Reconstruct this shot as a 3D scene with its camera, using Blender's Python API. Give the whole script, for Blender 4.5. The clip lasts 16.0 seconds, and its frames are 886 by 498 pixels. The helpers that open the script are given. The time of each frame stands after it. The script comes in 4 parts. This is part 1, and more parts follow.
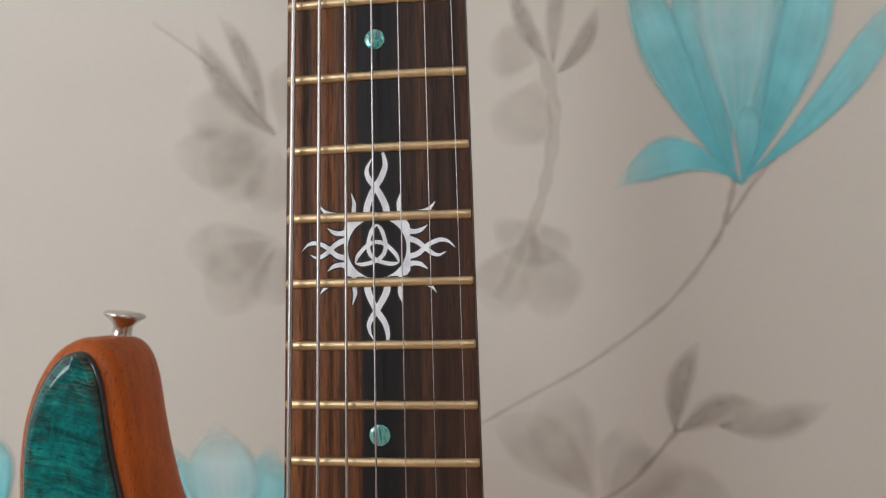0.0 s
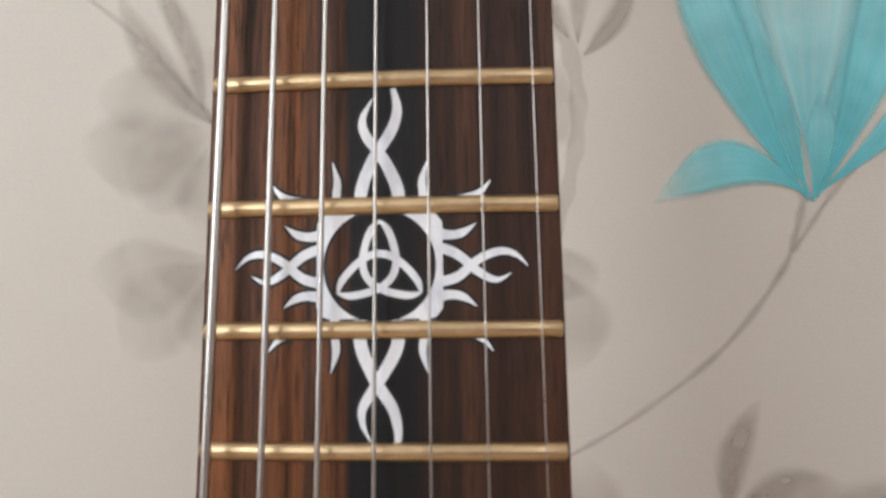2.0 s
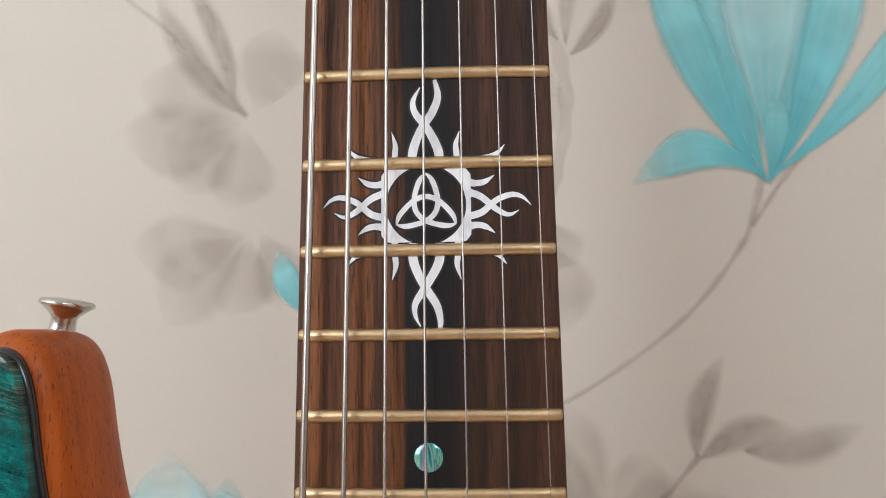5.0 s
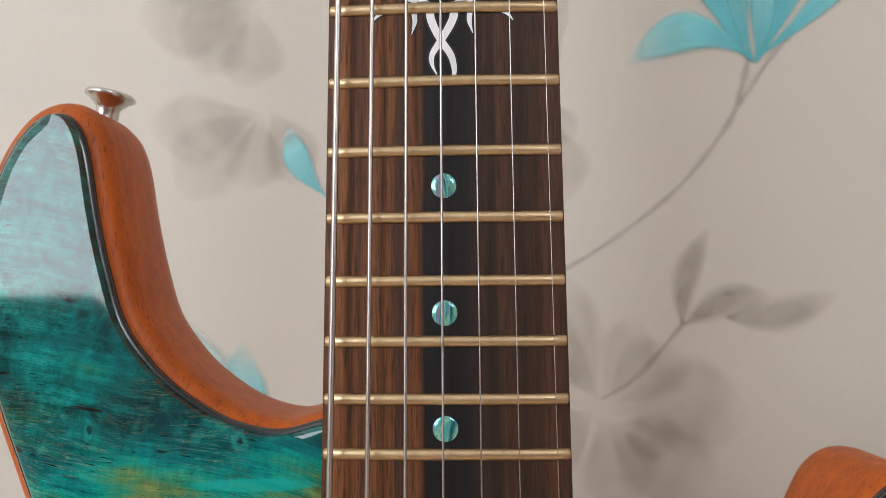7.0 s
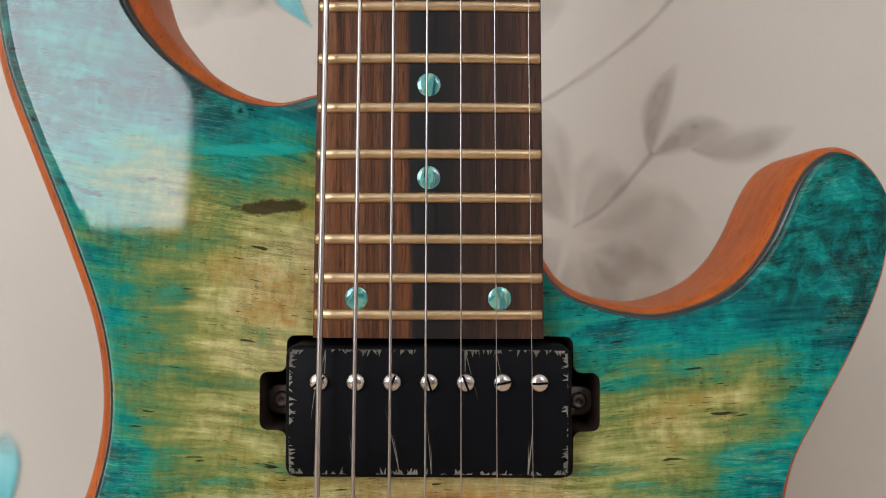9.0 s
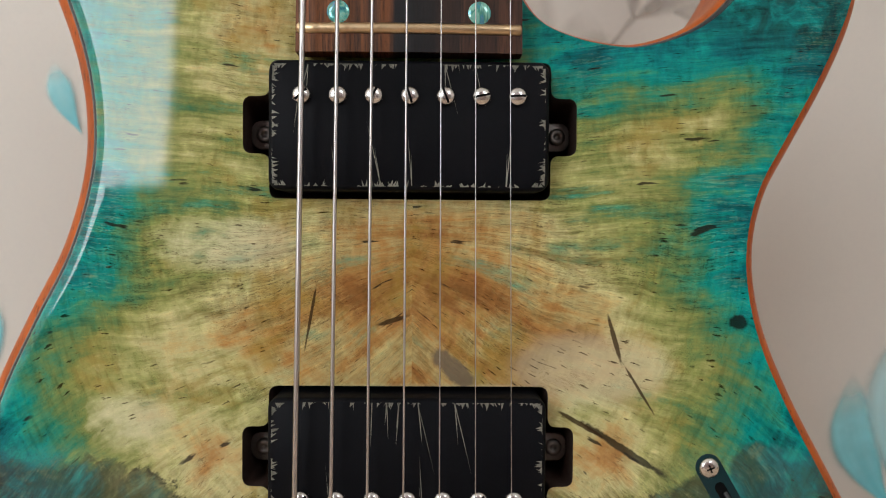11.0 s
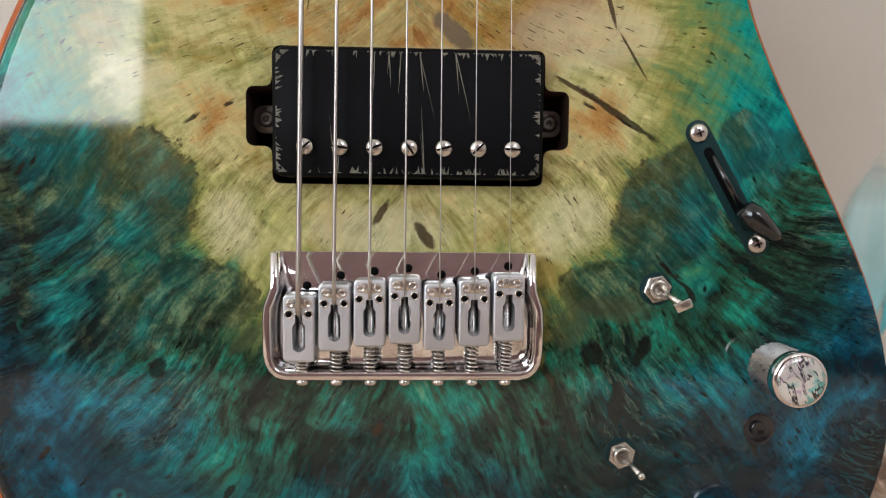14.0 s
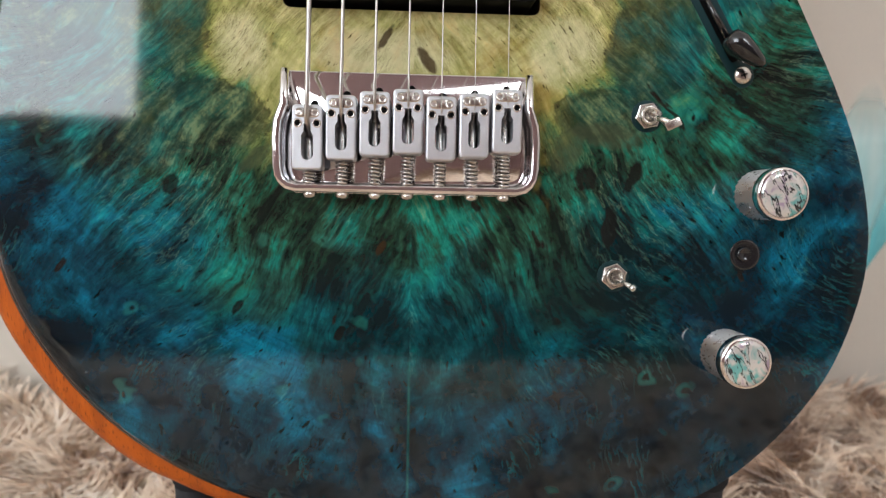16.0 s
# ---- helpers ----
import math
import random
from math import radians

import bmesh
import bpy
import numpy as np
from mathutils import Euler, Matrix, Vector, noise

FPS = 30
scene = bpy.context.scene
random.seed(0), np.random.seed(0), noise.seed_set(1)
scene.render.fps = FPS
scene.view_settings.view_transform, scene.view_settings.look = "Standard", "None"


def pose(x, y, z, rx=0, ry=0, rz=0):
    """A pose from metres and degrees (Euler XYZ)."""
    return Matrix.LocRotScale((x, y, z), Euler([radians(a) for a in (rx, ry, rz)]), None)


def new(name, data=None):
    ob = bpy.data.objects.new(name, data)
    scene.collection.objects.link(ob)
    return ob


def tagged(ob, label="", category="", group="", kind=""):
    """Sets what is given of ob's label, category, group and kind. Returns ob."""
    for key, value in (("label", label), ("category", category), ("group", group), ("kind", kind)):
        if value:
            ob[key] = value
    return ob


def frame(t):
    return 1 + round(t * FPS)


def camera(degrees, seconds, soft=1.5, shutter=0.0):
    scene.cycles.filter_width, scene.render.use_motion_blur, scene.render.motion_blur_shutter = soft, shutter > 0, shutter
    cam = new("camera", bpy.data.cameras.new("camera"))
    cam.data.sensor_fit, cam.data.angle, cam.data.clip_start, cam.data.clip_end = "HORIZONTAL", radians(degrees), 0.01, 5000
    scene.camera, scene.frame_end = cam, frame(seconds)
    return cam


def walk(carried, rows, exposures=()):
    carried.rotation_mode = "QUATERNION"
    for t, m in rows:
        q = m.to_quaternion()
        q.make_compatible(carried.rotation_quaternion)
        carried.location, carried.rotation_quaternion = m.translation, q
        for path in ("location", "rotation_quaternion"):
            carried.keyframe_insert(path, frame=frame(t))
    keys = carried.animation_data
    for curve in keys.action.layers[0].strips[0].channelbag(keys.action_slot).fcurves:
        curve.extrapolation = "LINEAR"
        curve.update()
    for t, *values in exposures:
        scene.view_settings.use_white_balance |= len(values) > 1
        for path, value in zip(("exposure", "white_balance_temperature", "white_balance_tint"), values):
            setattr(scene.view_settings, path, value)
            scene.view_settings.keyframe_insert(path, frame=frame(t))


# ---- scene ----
import functools

# Camera: the path is given in the first view's frame, in units of the whole way, and turned into the room.
cam = camera(65.5, 16.0, soft=0.85)
cam.data.dof.use_dof, cam.data.dof.focus_distance, cam.data.dof.aperture_fstop = True, 0.165, 19.0
LIFT = 0.22          # height of the guitar's bridge over the floor
METRES = 0.5174
START = pose(0.0458, -0.1621, 0.3443 + LIFT, -3.54, 2.045, 7.394)
ROWS = [
    (0.0, 0.0, 0.0, 0.0, -0.0, 0.0, -0.0),
    (0.5, -0.015, 0.0153, -0.0335, -0.31, -0.17, -0.34),
    (1.0, -0.0297, 0.0846, -0.0441, -1.02, 0.24, -0.77),
    (1.5, -0.0306, 0.1503, -0.0182, -2.8, 1.42, -1.12),
    (2.0, -0.0315, 0.1822, -0.0043, -3.69, 2.77, -0.84),
    (2.5, -0.0361, 0.1863, -0.0095, -4.22, 3.67, -0.95),
    (3.0, -0.0382, 0.1753, -0.0039, -4.51, 3.0, -0.86),
    (5.5, -0.0568, 0.0851, -0.0497, -4.78, 2.39, -0.77),
    (6.0, -0.0594, 0.0757, -0.074, -5.01, 1.79, -0.84),
    (6.5, -0.0626, 0.0682, -0.1027, -5.25, 1.37, -0.87),
    (7.0, -0.0643, 0.0626, -0.1338, -5.26, 0.15, -1.01),
    (7.5, -0.0656, 0.0572, -0.1709, -5.41, -0.75, -1.21),
    (8.0, -0.065, 0.05, -0.2155, -5.86, -1.94, -1.37),
    (8.5, -0.0667, 0.0383, -0.2516, -6.91, -2.97, -1.48),
    (9.0, -0.0675, 0.0247, -0.2771, -7.09, -3.39, -1.73),
    (9.5, -0.067, 0.0152, -0.3128, -7.36, -3.64, -1.98),
    (10.0, -0.064, 0.0116, -0.3522, -7.74, -4.32, -2.08),
    (12.5, -0.0626, -0.0088, -0.4795, -8.98, -6.57, -2.09),
    (13.0, -0.0674, -0.0159, -0.5086, -9.51, -7.52, -2.2),
    (13.5, -0.0732, -0.0196, -0.5442, -10.08, -8.1, -2.32),
    (14.0, -0.0735, -0.0201, -0.5761, -10.13, -8.08, -2.44),
    (14.5, -0.0708, -0.0215, -0.6022, -9.87, -8.06, -2.46),
    (15.0, -0.0753, -0.0268, -0.6231, -10.82, -7.96, -2.63),
    (15.5, -0.0749, -0.0394, -0.6516, -10.43, -7.87, -2.69),
    (16.0, -0.0786, -0.0526, -0.683, -10.58, -7.22, -2.89),
]
walk(cam, [(t, START @ pose(METRES * x, METRES * y, METRES * z, 90 + pitch, roll, yaw)) for t, x, y, z, yaw, pitch, roll in ROWS],
     exposures=((0.0, -0.3), (1.5, -0.1), (3.0, 0.03), (7.0, 0.05), (10.0, 0.05), (13.0, 0.06), (16.0, 0.25)))

# ---- world and light: soft daylight through the window behind the camera, and an added fill ----
WALL_Y = 0.253                       # face of the papered wall
ROOM = (-3.6, 1.7, -2.3, 2.55)       # west, east, south, ceiling
WIN = (-3.3, -0.98, 0.82, 2.3)     # window opening in the south wall: x0, x1, z0, z1
world = bpy.data.worlds.new("sky")
scene.world = world
world.use_nodes = True
sky = world.node_tree.nodes.new("ShaderNodeTexSky")
sky.sky_type, sky.sun_disc, sky.sun_elevation, sky.sun_rotation = "NISHITA", False, radians(38), radians(40)
world.node_tree.links.new(sky.outputs[0], world.node_tree.nodes["Background"].inputs[0])
world.node_tree.nodes["Background"].inputs[1].default_value = 0.15
FILL_WIN = (0.75, 1.62, 1.72, 2.45)      # small high opening in the same wall, added for fill light


def daylight(place, wide, high, watts):
    lamp = bpy.data.lights.new("window_and_fill_light", "AREA")
    lamp.shape, lamp.size, lamp.size_y, lamp.energy, lamp.color = "RECTANGLE", wide, high, watts, (0.91, 0.965, 1.0)
    new("window_and_fill_light", lamp).matrix_world = place


daylight(pose((WIN[0] + WIN[1]) / 2, ROOM[2] - 0.03, (WIN[2] + WIN[3]) / 2, 90, 0, 0), WIN[1] - WIN[0], WIN[3] - WIN[2], 86.0)
# added fill lamp in the high opening, evens out the papered wall
daylight(pose((FILL_WIN[0] + FILL_WIN[1]) / 2, ROOM[2] - 0.03, (FILL_WIN[2] + FILL_WIN[3]) / 2, 90, 0, 0), FILL_WIN[1] - FILL_WIN[0], FILL_WIN[3] - FILL_WIN[2], 18.0)


# ---- materials ----
class Nodes:
    """A small builder for node materials."""

    def __init__(self, name):
        self.mat = bpy.data.materials.new(name)
        self.mat.use_nodes = True
        self.nt = self.mat.node_tree
        self.bsdf = self.nt.nodes["Principled BSDF"]

    def add(self, kind, values=(), **props):
        n = self.nt.nodes.new("ShaderNode" + kind)
        for k, v in props.items():
            setattr(n, k, v)
        for k, v in dict(values).items():
            self.put(n.inputs[k], v)
        return n

    def put(self, socket, v):
        if isinstance(v, bpy.types.NodeSocket):
            self.nt.links.new(v, socket)
        else:
            socket.default_value = v

    def set(self, **values):
        for k, v in values.items():
            self.put(self.bsdf.inputs[k.replace("_", " ")], v)
        return self

    def m(self, op, a, b=0.0, clamp=False):
        return self.add("Math", {0: a, 1: b}, operation=op, use_clamp=clamp).outputs[0]

    def coords(self):
        return self.add("TexCoord").outputs["Object"]

    def split(self, vec):
        o = self.add("SeparateXYZ", {0: vec}).outputs
        return o[0], o[1], o[2]

    def join(self, x, y, z=0.0):
        return self.add("CombineXYZ", {0: x, 1: y, 2: z}).outputs[0]

    def scaled(self, vec, sx, sy, sz):
        return self.add("VectorMath", {0: vec, 1: (sx, sy, sz)}, operation="MULTIPLY").outputs[0]

    def noise(self, vec, scale, detail=4.0, rough=0.55, dist=0.0):
        return self.add("TexNoise", {"Vector": vec, "Scale": scale, "Detail": detail, "Roughness": rough, "Distortion": dist}).outputs["Fac"]

    def ramp(self, fac, stops, smooth="LINEAR"):
        n = self.add("ValToRGB", {0: fac})
        n.color_ramp.interpolation = smooth
        el = n.color_ramp.elements
        while len(el) < len(stops):
            el.new(0.5)
        for e, (p, c) in zip(el, stops):
            e.position, e.color = p, (*c, 1.0) if len(c) == 3 else c
        return n.outputs[0]

    def mix(self, fac, a, b, blend="MIX"):
        n = self.add("Mix", data_type="RGBA", blend_type=blend)
        for s, v in ((n.inputs[0], fac), (n.inputs[6], a), (n.inputs[7], b)):
            self.put(s, (*v, 1.0) if isinstance(v, tuple) and len(v) == 3 else v)
        return n.outputs[2]

    def span(self, v, a, b, c=0.0, d=1.0):
        return self.add("MapRange", {0: v, 1: a, 2: b, 3: c, 4: d}).outputs[0]

    def bump(self, height, strength, distance):
        self.put(self.bsdf.inputs["Normal"], self.add("Bump", {"Height": height, "Strength": strength, "Distance": distance}).outputs[0])
        return self


def plain(name, color, rough, metal=0.0, wear=0.15, grain=900.0, bump=0.1, coat=0.0, gloss=0.5):
    """Paint, plastic or metal with a slight change of tone and a fine relief."""
    n = Nodes(name)
    p = n.coords()
    big, fine = n.noise(p, 45.0, 4), n.noise(p, grain, 3)
    tone = n.m("ADD", n.m("MULTIPLY", big, 0.6), n.m("MULTIPLY", fine, 0.4))
    c = n.mix(n.span(tone, 0.3, 0.7), tuple(x * (1 - wear) for x in color), tuple(min(1, x * (1 + wear)) for x in color))
    n.set(Base_Color=c, Roughness=n.span(tone, 0.3, 0.7, rough * 0.8, min(1, rough * 1.25)), Metallic=metal, Coat_Weight=coat, Specular_IOR_Level=gloss)
    return n.bump(fine, bump, 0.0004).mat


KNOTS = ((-7.3, 17.8, 5, 1.3, 60, "n"), (5.2, 11.4, 4.8, 2.0, -52, "n"), (-4, 83.5, 5, 0.8, 18, "n"), (62, 47, 16, 1.2, -33, "k"), (50, 54, 9, 0.7, -30, "n"), (58.6, 79, 7.5, 0.7, -74, "n"), (66, 64, 9, 0.45, -58, "n"), (-27, 84, 10, 0.45, 80, "n"),
         (13, 70, 9, 3.2, -42, "g"), (56, -24, 4.6, 4.0, -75, "k"), (71.6, -22.5, 6, 2.2, 66, "k"), (64, -40, 8, 2.8, 86, "k"), (50, -15, 8, 5.0, 60, "o"), (63, -10.5, 12, 4.2, -8, "o"), (-47, -20, 7, 2.6, 42, "o"), (-72, -28, 4, 2.6, 70, "k"),
         (-43, 191.3, 10.5, 2.2, 3, "n"), (-48, 207, 17, 1.8, 1, "t"), (94, 83.4, 2.4, 2.8, 60, "k"), (-52, -66, 2.8, 1.2, 55, "k"), (-20.6, -73.8, 3.0, 1.6, 60, "k"), (-8, -47, 3, 1.2, 60, "n"))
def burl_material():
    """Book-matched, dyed burl under a thick gloss lacquer. The mesh carries how deep each dye is."""
    n = Nodes("dyed_burl")
    p = n.coords()
    x, _, z = n.split(p)
    u, v = n.m("MULTIPLY", x, 1000.0), n.m("MULTIPLY", z, 1000.0)
    side = n.m("ABSOLUTE", n.m("SUBTRACT", u, 1.5))
    hand = n.m("MULTIPLY", n.m("GREATER_THAN", u, 1.5), 0.16)
    # both halves are cut from one block: the figure is mirrored about the seam, with small differences
    pm = n.join(n.m("MULTIPLY", side, 0.001), n.m("MULTIPLY", hand, 0.02), z)
    c0 = lambda f: n.m("SUBTRACT", f, 0.5)
    add = lambda *fs: functools.reduce(lambda a, b: n.m("ADD", a, b), fs)
    by = lambda f, k: n.m("MULTIPLY", f, k)
    dark = lambda fac, c, k: n.mix(fac, c, n.mix(1.0, c, k, "MULTIPLY"))
    warp, warp2 = c0(n.noise(pm, 15.0, 1, 0.5)), c0(n.noise(pm, 110.0, 2, 0.5))
    dv = n.m("SUBTRACT", v, 112.0)
    dv = add(n.m("MINIMUM", dv, 0.0), by(n.m("MAXIMUM", dv, 0.0), 0.28))
    off = n.m("ADD", side, 42.0)
    angle = add(n.m("ARCTAN2", dv, off), by(warp, 0.20), by(warp2, 0.016), by(n.m("MAXIMUM", n.m("SUBTRACT", v, 112.0), 0.0), 0.012))
    far = n.m("SQRT", add(n.m("MULTIPLY", dv, dv), n.m("MULTIPLY", off, off)))
    def along(a, f, seed, detail, rough=0.62):
        return n.noise(n.join(by(angle, a), by(far, f), n.m("ADD", hand, seed)), 1.0, detail, rough)
    broad, streak, fine = along(4.5, 0.012, 5.0, 4, 0.5), along(10.0, 0.028, 0.0, 6), along(34.0, 0.042, 0.0, 6, 0.68)
    mid, hair = along(90.0, 0.06, 7.0, 6, 0.7), along(230.0, 0.09, 0.0, 4, 0.7)
    grit, blot, curl = n.noise(p, 650.0, 4, 0.7), n.noise(pm, 24.0, 8, 0.66, 0.5), n.noise(pm, 95.0, 5, 0.7, 0.9)
    patch, cloud = n.noise(pm, 27.0, 4, 0.55, 0.8), n.noise(p, 38.0, 6, 0.6, 0.6)
    flow = n.add("VectorMath", {0: pm, 1: n.scaled(n.add("TexNoise", {"Vector": pm, "Scale": 60.0, "Detail": 2.0}).outputs["Color"], 0.03, 0.03, 0.03)}, operation="ADD").outputs[0]
    knurl = n.noise(flow, 120.0, 6, 0.68)
    burst, low, knot, amber, pale, horns = (n.add("Attribute", attribute_name=k).outputs["Fac"] for k in ("burst", "low", "knot", "amber", "pale", "horns"))
    # how far the dye has gone, from bare wood over olive to teal
    key = add(by(burst, 0.80), n.span(v, 95.0, 140.0, 0.315, 0.405), by(amber, -0.22), by(pale, -0.12), by(c0(broad), 0.50), by(c0(streak), 0.60), by(c0(blot), 0.68), by(c0(fine), 0.32), by(c0(knurl), 0.28))
    color = n.ramp(key, [(0.0, (0.25, 0.11, 0.030)), (0.10, (0.40, 0.215, 0.066)), (0.19, (0.48, 0.36, 0.145)), (0.27, (0.51, 0.46, 0.21)), (0.37, (0.36, 0.35, 0.125)), (0.48, (0.215, 0.245, 0.070)),
                         (0.58, (0.115, 0.21, 0.075)), (0.68, (0.030, 0.23, 0.135)), (0.77, (0.002, 0.26, 0.22)), (0.87, (0.001, 0.15, 0.155)), (1.0, (0.001, 0.05, 0.07))])
    # orange mineral bands in the bare middle
    color = n.mix(n.m("MULTIPLY", n.span(add(by(streak, 0.6), by(fine, 0.4)), 0.52, 0.60, 0.0, 0.6), n.span(key, 0.46, 0.28)), color, (0.36, 0.185, 0.045))
    # green rays round the bridge, then clouds of blue and black towards the tail
    ray = add(by(streak, 0.42), by(fine, 0.48), by(blot, 0.20), by(mid, 0.26), -0.18)
    haze = add(by(cloud, 0.42), by(patch, 0.30), by(knurl, 0.16), by(fine, 0.12))
    figure = n.mix(n.span(n.m("ADD", low, by(c0(patch), 0.5)), 0.36, 0.66, 0.0, 0.85), ray, haze)
    gloom = n.span(n.noise(p, 19.0, 5, 0.6, 1.0), 0.42, 0.64, 0.022, -0.055)
    figure = add(figure, gloom, n.span(burst, 0.80, 1.0, 0.0, -0.02), by(n.m("MULTIPLY", n.span(u, 10.0, 60.0), n.span(v, -45.0, -85.0)), -0.035), n.span(low, 0.5, 0.85, 0.0, -0.022))
    green = n.ramp(figure, [(0.40, (0.003, 0.010, 0.008)), (0.46, (0.012, 0.034, 0.020)), (0.50, (0.022, 0.085, 0.050)), (0.535, (0.008, 0.17, 0.120)), (0.575, (0.018, 0.30, 0.21)), (0.64, (0.20, 0.44, 0.24))])
    blue = n.ramp(figure, [(0.40, (0.001, 0.006, 0.010)), (0.46, (0.001, 0.018, 0.032)), (0.50, (0.001, 0.050, 0.080)), (0.54, (0.001, 0.115, 0.19)), (0.585, (0.001, 0.20, 0.31)), (0.65, (0.01, 0.38, 0.44))])
    sea = n.ramp(figure, [(0.40, (0.001, 0.009, 0.011)), (0.46, (0.001, 0.026, 0.032)), (0.50, (0.001, 0.070, 0.080)), (0.54, (0.001, 0.150, 0.155)), (0.59, (0.002, 0.27, 0.25)), (0.65, (0.02, 0.42, 0.36))])
    rim = n.add("Attribute", attribute_name="rim").outputs["Fac"]
    tailed = n.mix(n.span(add(rim, by(c0(cloud), 1.6), by(c0(patch), 1.0)), 0.18, 0.50), sea, blue)
    deep = n.mix(n.span(add(low, by(c0(blot), 0.9), by(c0(broad), 0.4)), 0.30, 0.56), green, tailed)
    color = n.mix(n.span(add(low, by(c0(streak), 0.6), by(c0(blot), 0.4)), 0.05, 0.18), color, deep)
    # tight burl figure in the horns
    eddy = add(by(knurl, 0.5), by(patch, 0.33), by(curl, 0.17))
    teal = n.ramp(eddy, [(0.40, (0.003, 0.014, 0.014)), (0.46, (0.008, 0.052, 0.042)), (0.51, (0.004, 0.14, 0.125)), (0.56, (0.004, 0.27, 0.24)), (0.64, (0.03, 0.44, 0.37))])
    color = n.mix(n.span(n.m("ADD", horns, by(c0(blot), 0.9)), 0.35, 0.85, 0.0, 0.75), color, teal)
    # light and dark along the figure, strongest where the wood is streaky
    lively = n.span(n.m("ADD", patch, by(pale, -0.25)), 0.38, 0.58, 0.25, 1.0)
    color = dark(n.m("MULTIPLY", n.span(fine, 0.50, 0.66, 0.0, 0.75), lively), color, (0.45, 0.42, 0.36))
    color = dark(n.span(fine, 0.46, 0.30, 0.0, 0.5), color, (1.5, 1.5, 1.45))
    color = dark(n.m("MULTIPLY", n.span(mid, 0.52, 0.64, 0.0, 0.55), lively), color, (0.42, 0.38, 0.32))
    color = dark(n.span(grit, 0.54, 0.72, 0.0, 0.3), color, (0.5, 0.47, 0.42))
    color = dark(n.m("MULTIPLY", n.span(hair, 0.44, 0.32, 0.0, 0.4), lively), color, (1.5, 1.5, 1.45))
    color = n.mix(n.m("MULTIPLY", by(pale, 0.5), n.span(key, 0.5, 0.32)), color, (0.57, 0.555, 0.36))
    # ripple across the grain, and mustard stains where the wood took little dye
    ripple = along(12.0, 0.50, 31.0, 4, 0.6)
    color = dark(n.m("MULTIPLY", n.span(ripple, 0.50, 0.64, 0.0, 0.5), n.m("MULTIPLY", n.span(cloud, 0.42, 0.56, 0.1, 1.0), n.span(pale, 0.2, 0.8, 1.0, 0.3))), color, (0.55, 0.52, 0.46))
    color = dark(n.m("MULTIPLY", n.span(ripple, 0.48, 0.36, 0.0, 0.45), lively), color, (1.35, 1.34, 1.3))
    color = n.mix(n.m("MULTIPLY", n.span(cloud, 0.52, 0.62, 0.0, 0.55), n.m("MULTIPLY", n.span(key, 0.55, 0.40), n.span(pale, 0.6, 0.1))), color, (0.30, 0.20, 0.035))
    # thin bright and dark lines of the grain
    thin = n.m("MULTIPLY", n.span(n.m("ABSOLUTE", c0(mid)), 0.018, 0.003), n.span(patch, 0.46, 0.56, 0.0, 0.85))
    color = dark(thin, color, (0.22, 0.18, 0.14))
    fleck = n.m("MULTIPLY", n.span(along(130.0, 0.20, 21.0, 3, 0.5), 0.645, 0.69), n.span(cloud, 0.42, 0.54, 0.3, 1.0))
    color = dark(fleck, color, (0.16, 0.13, 0.10))
    rings = n.m("SINE", by(add(blot, by(c0(fine), 0.25)), 230.0))
    color = dark(n.m("MULTIPLY", n.span(rings, 0.72, 0.97, 0.0, 0.5), n.span(knurl, 0.48, 0.60)), color, (0.42, 0.40, 0.34))
    color = dark(n.m("MULTIPLY", n.span(rings, -0.75, -0.97, 0.0, 0.4), n.span(knurl, 0.50, 0.40)), color, (1.45, 1.45, 1.4))
    glint = n.m("MULTIPLY", n.span(n.m("ABSOLUTE", c0(along(60.0, 0.04, 11.0, 5, 0.65))), 0.016, 0.003), n.span(blot, 0.48, 0.60, 0.0, 0.45))
    color = n.mix(glint, color, n.mix(0.5, n.mix(1.0, color, (2.2, 2.2, 2.1), "MULTIPLY"), n.mix(low, (0.40, 0.44, 0.22), (0.02, 0.28, 0.27))))
    # dark mottled knots with a sharp, burnt border
    field = add(knot, by(c0(blot), 1.15), by(c0(curl), 0.75), by(c0(fine), 0.5))
    mottle = add(by(mid, 0.30), by(curl, 0.35), by(fine, 0.20), by(grit, 0.15))
    inner = n.ramp(mottle, [(0.42, (0.004, 0.007, 0.005)), (0.48, (0.012, 0.020, 0.012)), (0.53, (0.05, 0.065, 0.03)), (0.58, (0.15, 0.17, 0.075))])
    inner = n.mix(n.m("MULTIPLY", n.span(rim, 0.12, 0.5), n.span(cloud, 0.42, 0.52)), inner, n.mix(0.25, sea, inner))
    color = n.mix(n.span(field, 0.34, 0.58, 0.0, 0.8), color, inner)
    color = n.mix(n.m("MULTIPLY", n.m("MULTIPLY", n.span(field, 0.35, 0.42), n.span(field, 0.56, 0.46)), n.m("MULTIPLY", n.span(curl, 0.44, 0.56, 0.0, 0.8), n.span(key, 0.62, 0.42))), color, (0.012, 0.010, 0.006))
    crack = along(26.0, 0.06, 3.0, 3, 0.5)
    color = n.mix(by(n.span(crack, 0.685, 0.715), 0.9), color, (0.014, 0.010, 0.007))
    # small burl eyes: a dark pore in a pale ring
    eyes = n.add("TexVoronoi", {"Vector": n.add("VectorMath", {0: p, 1: n.join(by(warp2, 0.012), 0.0, by(warp, 0.012))}, operation="ADD").outputs[0], "Scale": 85.0}, feature="F1").outputs["Distance"]
    here = n.m("MULTIPLY", n.span(n.noise(p, 20.0, 2), 0.53, 0.58), n.span(burst, 0.30, 0.55))
